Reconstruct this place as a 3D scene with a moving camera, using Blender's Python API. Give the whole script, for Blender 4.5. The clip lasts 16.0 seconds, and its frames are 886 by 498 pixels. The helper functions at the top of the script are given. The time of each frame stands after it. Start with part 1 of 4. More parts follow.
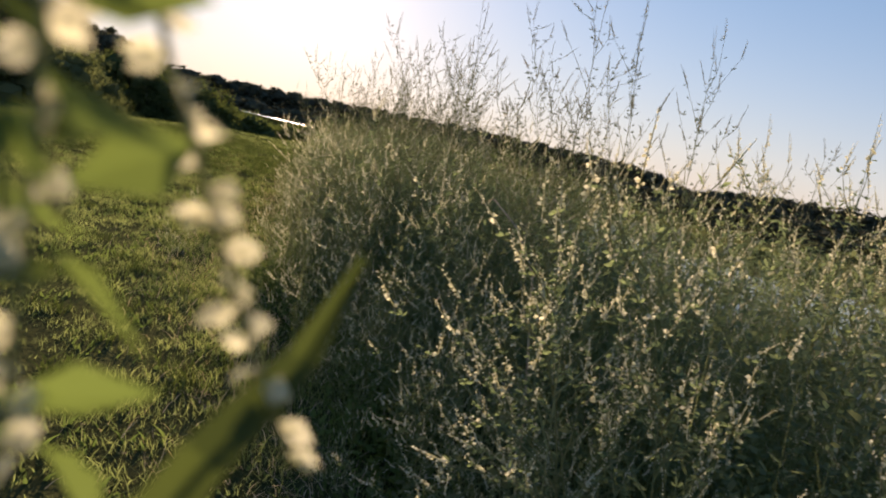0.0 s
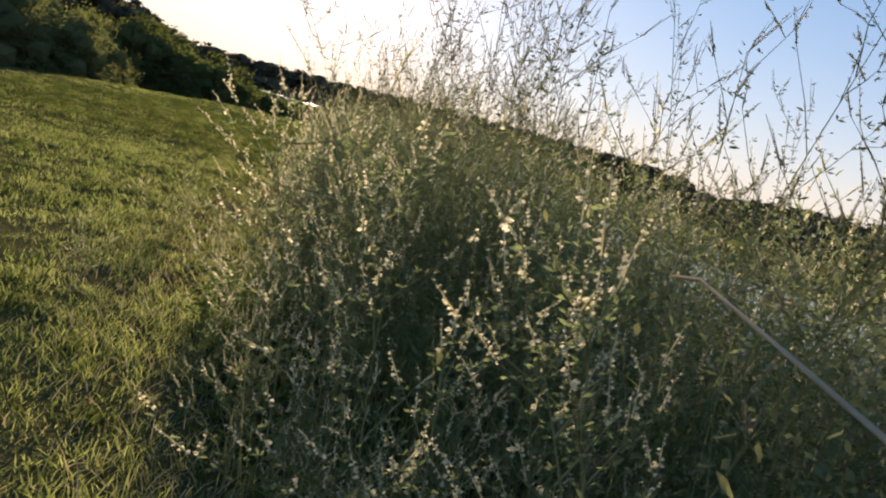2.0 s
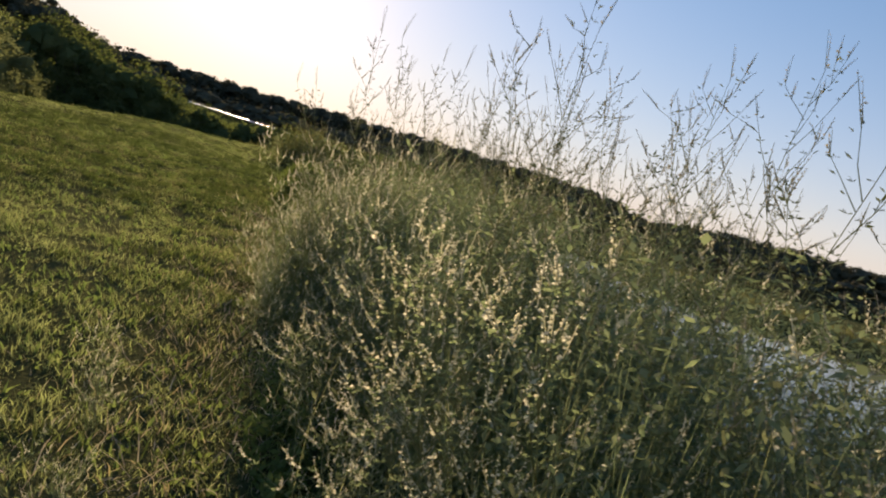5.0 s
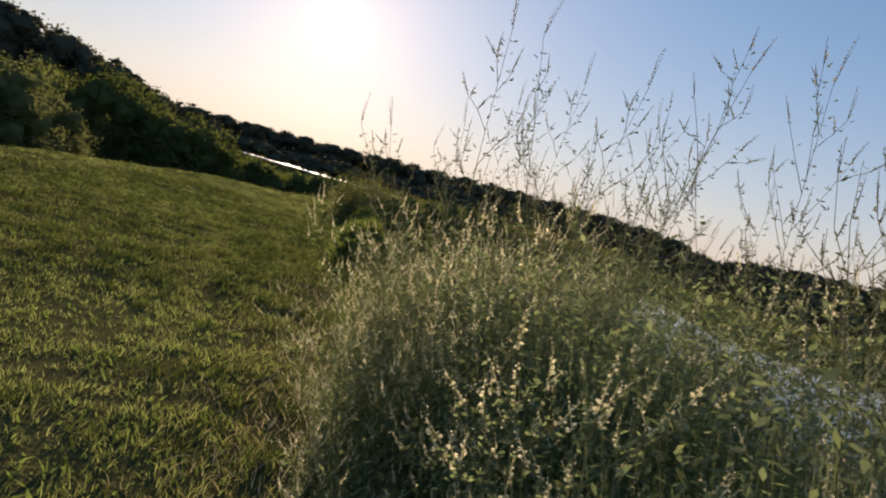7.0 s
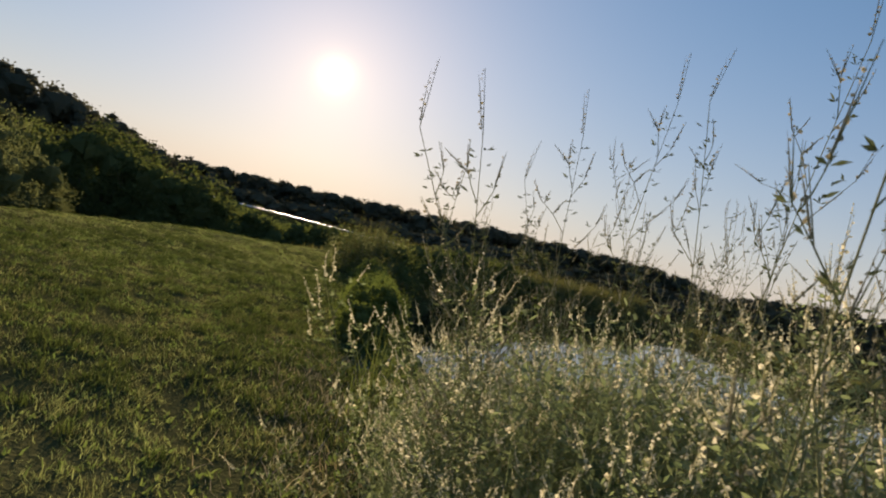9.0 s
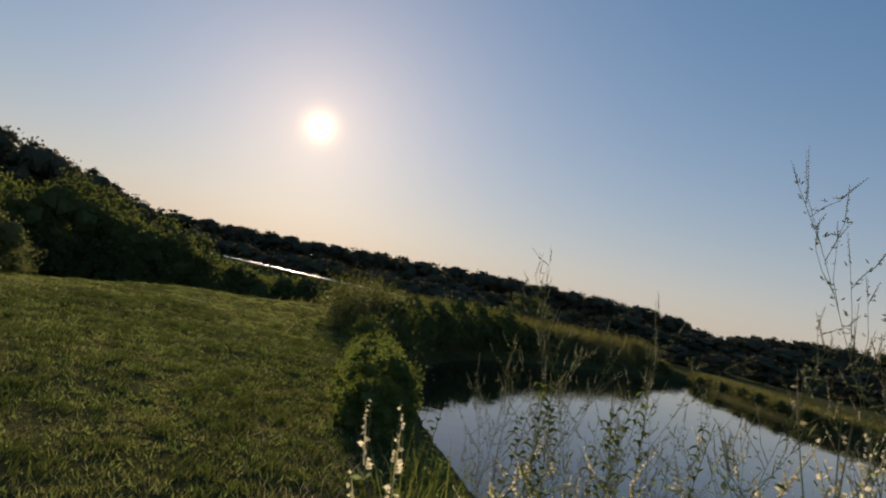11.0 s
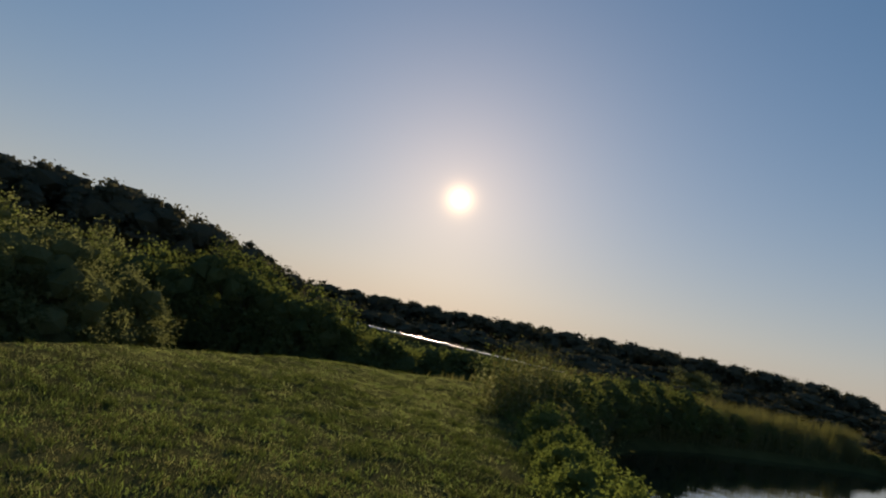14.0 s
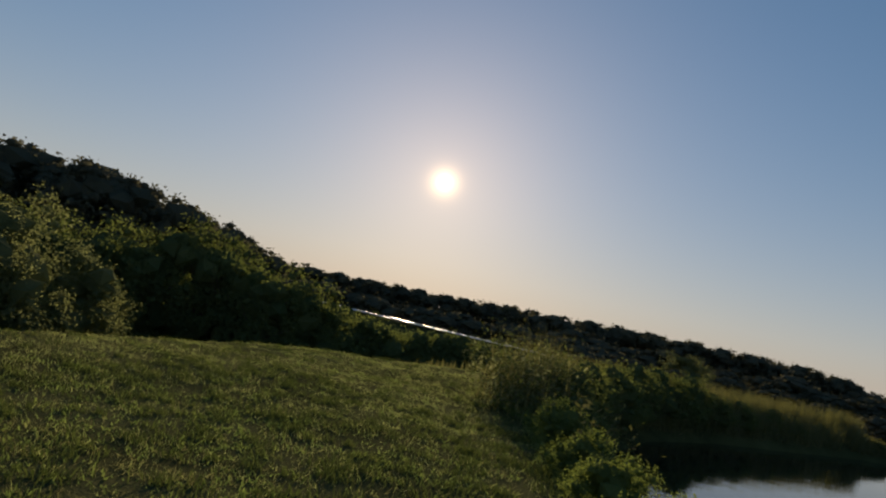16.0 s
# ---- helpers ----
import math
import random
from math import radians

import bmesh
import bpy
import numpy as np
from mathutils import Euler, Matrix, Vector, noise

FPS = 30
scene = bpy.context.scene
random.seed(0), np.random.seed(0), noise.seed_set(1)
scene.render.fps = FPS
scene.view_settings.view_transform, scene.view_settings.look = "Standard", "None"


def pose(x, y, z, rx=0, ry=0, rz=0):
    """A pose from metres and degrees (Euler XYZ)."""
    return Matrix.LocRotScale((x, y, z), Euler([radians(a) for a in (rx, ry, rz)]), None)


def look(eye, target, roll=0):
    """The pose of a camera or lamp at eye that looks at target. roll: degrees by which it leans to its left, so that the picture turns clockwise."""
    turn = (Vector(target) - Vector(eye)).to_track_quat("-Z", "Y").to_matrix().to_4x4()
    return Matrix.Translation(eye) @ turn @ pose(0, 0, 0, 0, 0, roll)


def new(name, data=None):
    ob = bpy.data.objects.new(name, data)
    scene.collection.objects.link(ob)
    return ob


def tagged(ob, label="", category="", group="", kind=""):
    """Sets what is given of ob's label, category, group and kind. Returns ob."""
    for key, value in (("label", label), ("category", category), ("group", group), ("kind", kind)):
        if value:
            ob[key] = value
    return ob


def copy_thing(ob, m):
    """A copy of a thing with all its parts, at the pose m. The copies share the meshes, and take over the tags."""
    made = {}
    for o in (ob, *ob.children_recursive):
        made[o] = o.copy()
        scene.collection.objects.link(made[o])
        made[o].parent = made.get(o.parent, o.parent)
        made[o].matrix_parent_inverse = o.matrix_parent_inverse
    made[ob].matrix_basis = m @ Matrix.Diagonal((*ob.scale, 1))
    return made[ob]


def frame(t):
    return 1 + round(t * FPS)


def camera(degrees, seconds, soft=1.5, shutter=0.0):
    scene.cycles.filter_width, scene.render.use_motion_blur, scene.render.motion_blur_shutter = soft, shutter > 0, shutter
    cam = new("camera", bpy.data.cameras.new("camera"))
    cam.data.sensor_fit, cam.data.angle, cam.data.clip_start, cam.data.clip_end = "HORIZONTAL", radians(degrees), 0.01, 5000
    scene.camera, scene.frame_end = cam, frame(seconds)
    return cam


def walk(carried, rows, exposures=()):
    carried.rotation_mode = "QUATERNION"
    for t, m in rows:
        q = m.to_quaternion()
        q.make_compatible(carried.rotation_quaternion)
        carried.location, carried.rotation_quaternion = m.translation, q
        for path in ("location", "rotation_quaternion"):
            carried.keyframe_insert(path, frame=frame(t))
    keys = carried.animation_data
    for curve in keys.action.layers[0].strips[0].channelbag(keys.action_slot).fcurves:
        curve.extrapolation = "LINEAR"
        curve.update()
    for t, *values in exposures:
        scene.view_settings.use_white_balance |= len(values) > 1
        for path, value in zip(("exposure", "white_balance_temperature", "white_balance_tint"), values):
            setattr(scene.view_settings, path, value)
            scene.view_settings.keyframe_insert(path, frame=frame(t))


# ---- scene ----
cam = camera(64.0, 16.0, soft=2.1)
# the small lens of a telephone
cam.data.dof.use_dof, cam.data.dof.focus_distance, cam.data.dof.aperture_fstop = True, 3.0, 9.0

# ---- the walk ----
PATH = [
    (0.0, pose(2.281, -5.555, 1.537, 81.60, -12.37, 7.11)),
    (0.5, pose(2.205, -5.088, 1.533, 80.68, -13.69, 4.92)),
    (1.0, pose(2.053, -4.543, 1.511, 80.33, -15.10, 4.18)),
    (1.5, pose(1.949, -3.945, 1.443, 80.27, -15.55, 6.76)),
    (2.0, pose(1.824, -3.402, 1.466, 80.50, -15.44, 8.94)),
    (2.5, pose(1.492, -2.945, 1.499, 81.66, -14.80, 9.15)),
    (3.0, pose(1.200, -2.450, 1.500, 83.26, -14.45, 10.14)),
    (5.5, pose(-0.107, 0.202, 1.594, 83.40, -17.25, 2.34)),
    (6.0, pose(-0.273, 0.722, 1.587, 84.02, -16.52, 4.99)),
    (6.5, pose(-0.355, 1.281, 1.636, 84.90, -16.09, 7.45)),
    (7.0, pose(-0.524, 1.780, 1.642, 85.57, -15.37, 7.55)),
    (7.5, pose(-0.634, 2.282, 1.678, 85.91, -14.67, 6.71)),
    (8.0, pose(-0.745, 2.667, 1.657, 86.19, -14.05, 5.37)),
    (8.5, pose(-1.005, 3.143, 1.659, 87.68, -14.03, 4.74)),
    (9.0, pose(-1.168, 3.705, 1.636, 89.18, -13.56, 7.48)),
    (9.5, pose(-1.267, 4.197, 1.676, 90.70, -12.65, 9.51)),
    (12.0, pose(-2.223, 6.269, 1.694, 94.41, -11.39, 4.89)),
    (12.5, pose(-2.428, 6.753, 1.667, 94.96, -11.63, 11.41)),
    (13.0, pose(-2.737, 7.231, 1.677, 95.67, -11.88, 15.80)),
    (13.5, pose(-3.028, 7.688, 1.707, 95.99, -11.85, 16.52)),
    (14.0, pose(-3.125, 8.269, 1.656, 96.32, -12.19, 17.94)),
    (14.5, pose(-3.242, 8.726, 1.683, 96.45, -12.38, 17.46)),
    (15.0, pose(-3.502, 9.169, 1.689, 95.65, -12.63, 16.68)),
    (15.5, pose(-3.704, 9.648, 1.617, 95.28, -12.64, 17.72)),
    (16.0, pose(-3.905, 10.146, 1.613, 95.25, -12.12, 16.68)),
]
walk(cam, PATH, exposures=[(0.0, 1.05, 7150, 27), (1.5, 1.28, 7150, 27), (3.0, 1.2, 7150, 27), (5.5, 1.05, 7150, 27), (6.5, 0.95, 7150, 26), (7.5, 0.82, 7150, 25), (9.0, 0.72, 7170, 23), (12.0, 0.34, 7180, 22), (16.0, 0.26, 7180, 21)])

# ---- world and sun ----
SUN_AZ, SUN_EL = 18.8, 10.4     # degrees to the left of +y, and above the horizon
SUN_DIR = Vector((-math.sin(radians(SUN_AZ)) * math.cos(radians(SUN_EL)),
                  math.cos(radians(SUN_AZ)) * math.cos(radians(SUN_EL)), math.sin(radians(SUN_EL))))


def make_world():
    w = bpy.data.worlds.new("evening_sky")
    scene.world = w
    w.use_nodes = True
    nt = w.node_tree
    nt.nodes.clear()
    out = nt.nodes.new("ShaderNodeOutputWorld")
    bg = nt.nodes.new("ShaderNodeBackground")
    sky = nt.nodes.new("ShaderNodeTexSky")
    sky.sky_type = "NISHITA"
    sky.sun_disc = False
    sky.sun_elevation = radians(SUN_EL)
    sky.sun_rotation = radians(-SUN_AZ)
    sky.air_density, sky.dust_density, sky.ozone_density = 0.9, 0.03, 3.2
    bg.inputs["Strength"].default_value = 0.135
    # the sun itself, with the hazy ring of bright air around it
    co = nt.nodes.new("ShaderNodeTexCoord")
    dot = nt.nodes.new("ShaderNodeVectorMath")
    dot.operation = "DOT_PRODUCT"
    dot.inputs[1].default_value = SUN_DIR
    nt.links.new(co.outputs["Generated"], dot.inputs[0])
    ac = nt.nodes.new("ShaderNodeMath")
    ac.operation = "ARCCOSINE"
    nt.links.new(dot.outputs["Value"], ac.inputs[0])
    near = nt.nodes.new("ShaderNodeMath")
    near.operation = "MULTIPLY"
    near.inputs[1].default_value = -1 / radians(0.42)
    nt.links.new(ac.outputs[0], near.inputs[0])
    core = nt.nodes.new("ShaderNodeMath")
    core.operation = "EXPONENT"
    nt.links.new(near.outputs[0], core.inputs[0])
    disc = nt.nodes.new("ShaderNodeMath")
    disc.operation = "MULTIPLY"
    disc.inputs[1].default_value = 4.5
    nt.links.new(core.outputs[0], disc.inputs[0])
    bg2 = nt.nodes.new("ShaderNodeBackground")
    bg2.inputs["Color"].default_value = (1.0, 0.71, 0.38, 1)
    fall = nt.nodes.new("ShaderNodeMath")
    fall.operation = "MULTIPLY"
    fall.inputs[1].default_value = -1 / radians(9)
    nt.links.new(ac.outputs[0], fall.inputs[0])
    ex = nt.nodes.new("ShaderNodeMath")
    ex.operation = "EXPONENT"
    nt.links.new(fall.outputs[0], ex.inputs[0])
    ring = nt.nodes.new("ShaderNodeMath")
    ring.operation = "MULTIPLY_ADD"
    ring.inputs[1].default_value = 0.42
    nt.links.new(ex.outputs[0], ring.inputs[0])
    nt.links.new(disc.outputs[0], ring.inputs[2])
    nt.links.new(ring.outputs[0], bg2.inputs["Strength"])
    add = nt.nodes.new("ShaderNodeAddShader")
    soft = nt.nodes.new("ShaderNodeGamma")      # thick haze evens the sky out
    soft.inputs["Gamma"].default_value = 0.64
    rich = nt.nodes.new("ShaderNodeHueSaturation")
    rich.inputs["Saturation"].default_value = 1.38
    nt.links.new(sky.outputs["Color"], soft.inputs["Color"])
    nt.links.new(soft.outputs["Color"], rich.inputs["Color"])
    nt.links.new(rich.outputs["Color"], bg.inputs["Color"])
    # evening haze, thickest at the horizon
    sep = nt.nodes.new("ShaderNodeSeparateXYZ")
    nt.links.new(co.outputs["Generated"], sep.inputs[0])
    high = nt.nodes.new("ShaderNodeMath")
    high.operation = "MULTIPLY"
    high.inputs[1].default_value = -6.5
    nt.links.new(sep.outputs["Z"], high.inputs[0])
    thick = nt.nodes.new("ShaderNodeMath")
    thick.operation = "EXPONENT"
    thick.use_clamp = True
    nt.links.new(high.outputs[0], thick.inputs[0])
    amount = nt.nodes.new("ShaderNodeMath")
    amount.operation = "MULTIPLY"
    amount.inputs[1].default_value = 0.85
    nt.links.new(thick.outputs[0], amount.inputs[0])
    bg3 = nt.nodes.new("ShaderNodeBackground")
    bg3.inputs["Color"].default_value = (1.0, 0.96, 0.9, 1)
    bg3.inputs["Strength"].default_value = 0.34
    veil = nt.nodes.new("ShaderNodeMixShader")
    nt.links.new(amount.outputs[0], veil.inputs[0])
    nt.links.new(bg.outputs[0], veil.inputs[1])
    nt.links.new(bg3.outputs[0], veil.inputs[2])
    nt.links.new(veil.outputs[0], add.inputs[0])
    nt.links.new(bg2.outputs[0], add.inputs[1])
    nt.links.new(add.outputs[0], out.inputs["Surface"])


make_world()
sun_data = bpy.data.lights.new("sun", "SUN")
sun_data.energy, sun_data.angle, sun_data.color = 5.0, radians(0.6), (1.0, 0.83, 0.62)
sun = new("sun", sun_data)
sun.matrix_world = look(SUN_DIR * 100, (0, 0, 0))


# ---- materials ----
def mat(name, col_a, col_b, rough=0.7, translucent=0.0, scale=6.0, bump=0.0, spread=0.25, fine=0.0, trans_tint=(1.1, 1.15, 0.6)):
    """A surface whose colour wanders between two tones over the place and from piece to piece."""
    m = bpy.data.materials.new(name)
    m.use_nodes = True
    nt = m.node_tree
    n, l = nt.nodes, nt.links
    bsdf = n["Principled BSDF"]
    bsdf.inputs["Roughness"].default_value = rough
    bsdf.inputs["Specular IOR Level"].default_value = 0.5 if rough < 0.45 else 0.0
    co = n.new("ShaderNodeTexCoord")
    geo = n.new("ShaderNodeNewGeometry")
    info = n.new("ShaderNodeObjectInfo")
    no = n.new("ShaderNodeTexNoise")
    no.inputs["Scale"].default_value = scale
    no.inputs["Detail"].default_value = 5.0
    l.new(co.outputs["Object"], no.inputs["Vector"])
    s1 = n.new("ShaderNodeMath")
    s1.operation = "MULTIPLY_ADD"
    l.new(geo.outputs["Random Per Island"], s1.inputs[0])
    s1.inputs[1].default_value = spread * 2
    l.new(no.outputs["Fac"], s1.inputs[2])
    s2 = n.new("ShaderNodeMath")
    s2.operation = "MULTIPLY_ADD"
    l.new(info.outputs["Random"], s2.inputs[0])
    s2.inputs[1].default_value = spread
    l.new(s1.outputs[0], s2.inputs[2])
    s3 = n.new("ShaderNodeMapRange")
    s3.inputs["From Min"].default_value = 0.3
    s3.inputs["From Max"].default_value = 0.7 + spread * 3
    l.new(s2.outputs[0], s3.inputs["Value"])
    mix = n.new("ShaderNodeMix")
    mix.data_type = "RGBA"
    mix.inputs[6].default_value = (*col_a, 1)
    mix.inputs[7].default_value = (*col_b, 1)
    l.new(s3.outputs["Result"], mix.inputs[0])
    l.new(mix.outputs[2], bsdf.inputs["Base Color"])
    if bump:
        nb = n.new("ShaderNodeTexNoise")
        nb.inputs["Scale"].default_value = fine or scale * 8
        nb.inputs["Detail"].default_value = 6.0
        l.new(co.outputs["Object"], nb.inputs["Vector"])
        bp = n.new("ShaderNodeBump")
        bp.inputs["Strength"].default_value = bump
        bp.inputs["Distance"].default_value = 0.05
        l.new(nb.outputs["Fac"], bp.inputs["Height"])
        l.new(bp.outputs["Normal"], bsdf.inputs["Normal"])
    if translucent:
        tr = n.new("ShaderNodeBsdfTranslucent")
        tint = n.new("ShaderNodeMix")
        tint.data_type, tint.blend_type = "RGBA", "MULTIPLY"
        tint.inputs[0].default_value = 1.0
        tint.inputs[7].default_value = (*trans_tint, 1)
        l.new(mix.outputs[2], tint.inputs[6])
        l.new(tint.outputs[2], tr.inputs["Color"])
        ms = n.new("ShaderNodeMixShader")
        ms.inputs[0].default_value = translucent
        l.new(bsdf.outputs[0], ms.inputs[1])
        l.new(tr.outputs[0], ms.inputs[2])
        l.new(ms.outputs[0], n["Material Output"].inputs["Surface"])
    return m


M_STEM = mat("clover_stem", (0.16, 0.19, 0.07), (0.3, 0.27, 0.15), 0.6, 0.2, 9)
M_LEAF = mat("clover_leaf", (0.13, 0.17, 0.09), (0.28, 0.315, 0.18), 0.7, 0.55, 3, trans_tint=(1.02, 1.1, 0.8))
M_FLOWER = mat("clover_flower", (0.52, 0.52, 0.35), (0.82, 0.79, 0.65), 0.7, 0.56, 5, trans_tint=(1.0, 0.99, 0.86))
# clover flower and leaf darkened in colour, as stalks look against bright sky
M_FLOWER_SILHOUETTE = mat("clover_seed", (0.22, 0.22, 0.14), (0.48, 0.45, 0.34), 0.7, 0.35, 5, trans_tint=(1.0, 0.98, 0.84))
M_LEAF_SILHOUETTE = mat("clover_spray_leaf", (0.05, 0.07, 0.035), (0.13, 0.15, 0.08), 0.7, 0.35, 3, trans_tint=(1.02, 1.05, 0.8))
M_DRY = mat("dry_stalk", (0.34, 0.26, 0.18), (0.6, 0.5, 0.37), 0.8, 0.2, 12)
M_GRASS = mat("lawn_blade", (0.11, 0.145, 0.055), (0.34, 0.37, 0.17), 0.7, 0.6, 2.2, trans_tint=(1.05, 1.1, 0.75))
# short olive turf, its colour also turned down to dim the lawn's late stretch
M_TURF_DIMMED = mat("close_turf", (0.078, 0.085, 0.038), (0.24, 0.24, 0.112), 0.7, 0.48, 1.1, trans_tint=(1.05, 1.05, 0.7))
M_TUFT = mat("tuft_blade", (0.038, 0.058, 0.022), (0.1, 0.12, 0.045), 0.5, 0.4, 1.2)
M_BROAD = mat("lawn_broadleaf", (0.08, 0.125, 0.042), (0.2, 0.245, 0.085), 0.7, 0.48, 1.0, trans_tint=(1.1, 1.15, 0.7))
M_TALL = mat("tall_grass", (0.085, 0.095, 0.04), (0.19, 0.175, 0.095), 0.7, 0.38, 0.5)
M_UNDER = mat("undergrowth_leaf", (0.12, 0.15, 0.075), (0.27, 0.285, 0.155), 0.7, 0.62, 0.9, trans_tint=(1.1, 1.1, 0.8))
M_SHRUB = mat("shrub_leaf", (0.06, 0.085, 0.035), (0.15, 0.17, 0.07), 0.6, 0.45, 0.8)
M_TREE = mat("tree_leaf", (0.08, 0.083, 0.058), (0.112, 0.112, 0.078), 0.7, 0.35, 0.15, trans_tint=(1.05, 1.05, 0.8))
M_LIGHT = mat("light_shrub_leaf", (0.09, 0.11, 0.05), (0.2, 0.215, 0.105), 0.7, 0.52, 0.8, trans_tint=(1.05, 1.08, 0.75))
M_BUSH = mat("bush_leaf", (0.08, 0.115, 0.04), (0.19, 0.225, 0.08), 0.7, 0.5, 0.9)
M_BARK = mat("bark", (0.08, 0.06, 0.045), (0.16, 0.13, 0.1), 0.9, 0, 3, bump=0.6)
M_PATH = mat("pale_paving", (0.42, 0.39, 0.34), (0.52, 0.49, 0.44), 0.4, 0, 0.6, bump=0.1, spread=0.0)


def ground_material():
    m = mat("lawn_ground", (0.045, 0.05, 0.02), (0.09, 0.093, 0.038), 0.95, 0, 0.5, bump=1.0, spread=0.0, fine=30)
    return m


def water_material():
    m = bpy.data.materials.new("pond_water")
    m.use_nodes = True
    n, l = m.node_tree.nodes, m.node_tree.links
    b = n["Principled BSDF"]
    b.inputs["Base Color"].default_value = (0.012, 0.016, 0.012, 1)
    b.inputs["Roughness"].default_value = 0.02
    b.inputs["IOR"].default_value = 1.5
    co = n.new("ShaderNodeTexCoord")
    no = n.new("ShaderNodeTexNoise")
    no.inputs["Scale"].default_value = 1.6
    no.inputs["Detail"].default_value = 4.0
    l.new(co.outputs["Object"], no.inputs["Vector"])
    bp = n.new("ShaderNodeBump")
    bp.inputs["Strength"].default_value = 0.05
    bp.inputs["Distance"].default_value = 0.1
    l.new(no.outputs["Fac"], bp.inputs["Height"])
    l.new(bp.outputs["Normal"], b.inputs["Normal"])
    return m


# ---- mesh helpers ----
class Geo:
    """Collects vertices and faces for one mesh."""

    def __init__(self):
        self.v, self.f = [], []

    def tube(self, pts, r0, r1, sides=4):
        base = len(self.v)
        k = len(pts)
        for i, p in enumerate(pts):
            a = pts[max(i - 1, 0)]
            b = pts[min(i + 1, k - 1)]
            t = (b - a).normalized()
            u = t.orthogonal().normalized()
            w = t.cross(u)
            r = r0 + (r1 - r0) * i / max(k - 1, 1)
            for s in range(sides):
                c = 2 * math.pi * s / sides
                self.v.append(p + (u * math.cos(c) + w * math.sin(c)) * r)
        for i in range(k - 1):
            for s in range(sides):
                s2 = (s + 1) % sides
                self.f.append((base + i * sides + s, base + i * sides + s2, base + (i + 1) * sides + s2, base + (i + 1) * sides + s))

    def leaf(self, p, d, length, width, droop=0.0):
        """A kite-shaped leaf folded along its midrib."""
        d = d.normalized()
        side = d.cross(Vector((random.uniform(-1, 1), random.uniform(-1, 1), random.uniform(-0.2, 1)))).normalized()
        nrm = side.cross(d)
        b = len(self.v)
        mid = p + d * length * 0.5 + nrm * width * 0.18
        tip = p + d * length - Vector((0, 0, droop * length))
        self.v += [p, mid + side * width * 0.5, tip, mid - side * width * 0.5]
        self.f += [(b, b + 1, b + 2), (b, b + 2, b + 3)]

    def floret(self, p, d, size):
        """A small open flower: two thin cupped petals."""
        d = d.normalized()
        self.leaf(p, d, size, size * 0.62)
        self.leaf(p, d + Vector((rnd(-0.5, 0.5), rnd(-0.5, 0.5), rnd(-0.6, 0.2))), size * 0.85, size * 0.55)

    def lump(self, c, r, squash=0.85):
        """A rough many-sided lump: the dense inside of a clump of leaves."""
        g = (1 + 5 ** 0.5) / 2
        pts = [(-1, g, 0), (1, g, 0), (-1, -g, 0), (1, -g, 0), (0, -1, g), (0, 1, g), (0, -1, -g), (0, 1, -g), (g, 0, -1), (g, 0, 1), (-g, 0, -1), (-g, 0, 1)]
        tri = [(0, 11, 5), (0, 5, 1), (0, 1, 7), (0, 7, 10), (0, 10, 11), (1, 5, 9), (5, 11, 4), (11, 10, 2), (10, 7, 6), (7, 1, 8),
               (3, 9, 4), (3, 4, 2), (3, 2, 6), (3, 6, 8), (3, 8, 9), (4, 9, 5), (2, 4, 11), (6, 2, 10), (8, 6, 7), (9, 8, 1)]
        b = len(self.v)
        for p in pts:
            v = Vector(p).normalized() * r * rnd(0.65, 1.2)
            self.v.append(c + Vector((v.x, v.y, v.z * squash)))
        self.f += [(b + i, b + j, b + k) for i, j, k in tri]

    def cone(self, p, d, length, r):
        """A knobbly tapering spike."""
        d = d.normalized()
        u = d.orthogonal().normalized()
        w = d.cross(u)
        b, rings = len(self.v), 2
        for i in range(rings):
            q = p + d * length * i / rings
            rr = r * rnd(0.55, 1.25) * (1.0 - 0.55 * i / rings)
            for k in range(3):
                c = 2.1 * k + i * 0.9
                self.v.append(q + (u * math.cos(c) + w * math.sin(c)) * rr)
        self.v.append(p + d * length)
        for i in range(rings - 1):
            for k in range(3):
                k2 = (k + 1) % 3
                a = b + i * 3
                self.f += [(a + k, a + k2, a + 3 + k2), (a + k, a + 3 + k2, a + 3 + k)]
        t = b + (rings - 1) * 3
        self.f += [(t, t + 1, b + rings * 3), (t + 1, t + 2, b + rings * 3), (t + 2, t, b + rings * 3)]

    def mesh(self, name, material, smooth=False):
        me = bpy.data.meshes.new(name)
        me.from_pydata([tuple(q) for q in self.v], [], self.f)
        me.materials.append(material)
        if smooth:
            me.polygons.foreach_set("use_smooth", [True] * len(me.polygons))
        return me


def part(name, geo, material, parent, label="", kind=""):
    ob = new(name, geo.mesh(name, material))
    ob.parent = parent
    return tagged(ob, label, "", "", kind)


def np_mesh(name, verts, faces, material):
    """A mesh from arrays: verts (n, 3), faces (m, 3 or 4)."""
    me = bpy.data.meshes.new(name)
    k = faces.shape[1]
    me.vertices.add(len(verts))
    me.vertices.foreach_set("co", verts.astype(np.float32).ravel())
    me.loops.add(len(faces) * k)
    me.loops.foreach_set("vertex_index", faces.astype(np.int32).ravel())
    me.polygons.add(len(faces))
    me.polygons.foreach_set("loop_start", np.arange(0, len(faces) * k, k, dtype=np.int32))
    me.update(calc_edges=True)
    me.materials.append(material)
    return me


def rnd(a, b):
    return random.uniform(a, b)


def around(up=0.0):
    a = rnd(0, 2 * math.pi)
    return Vector((math.cos(a), math.sin(a), up))


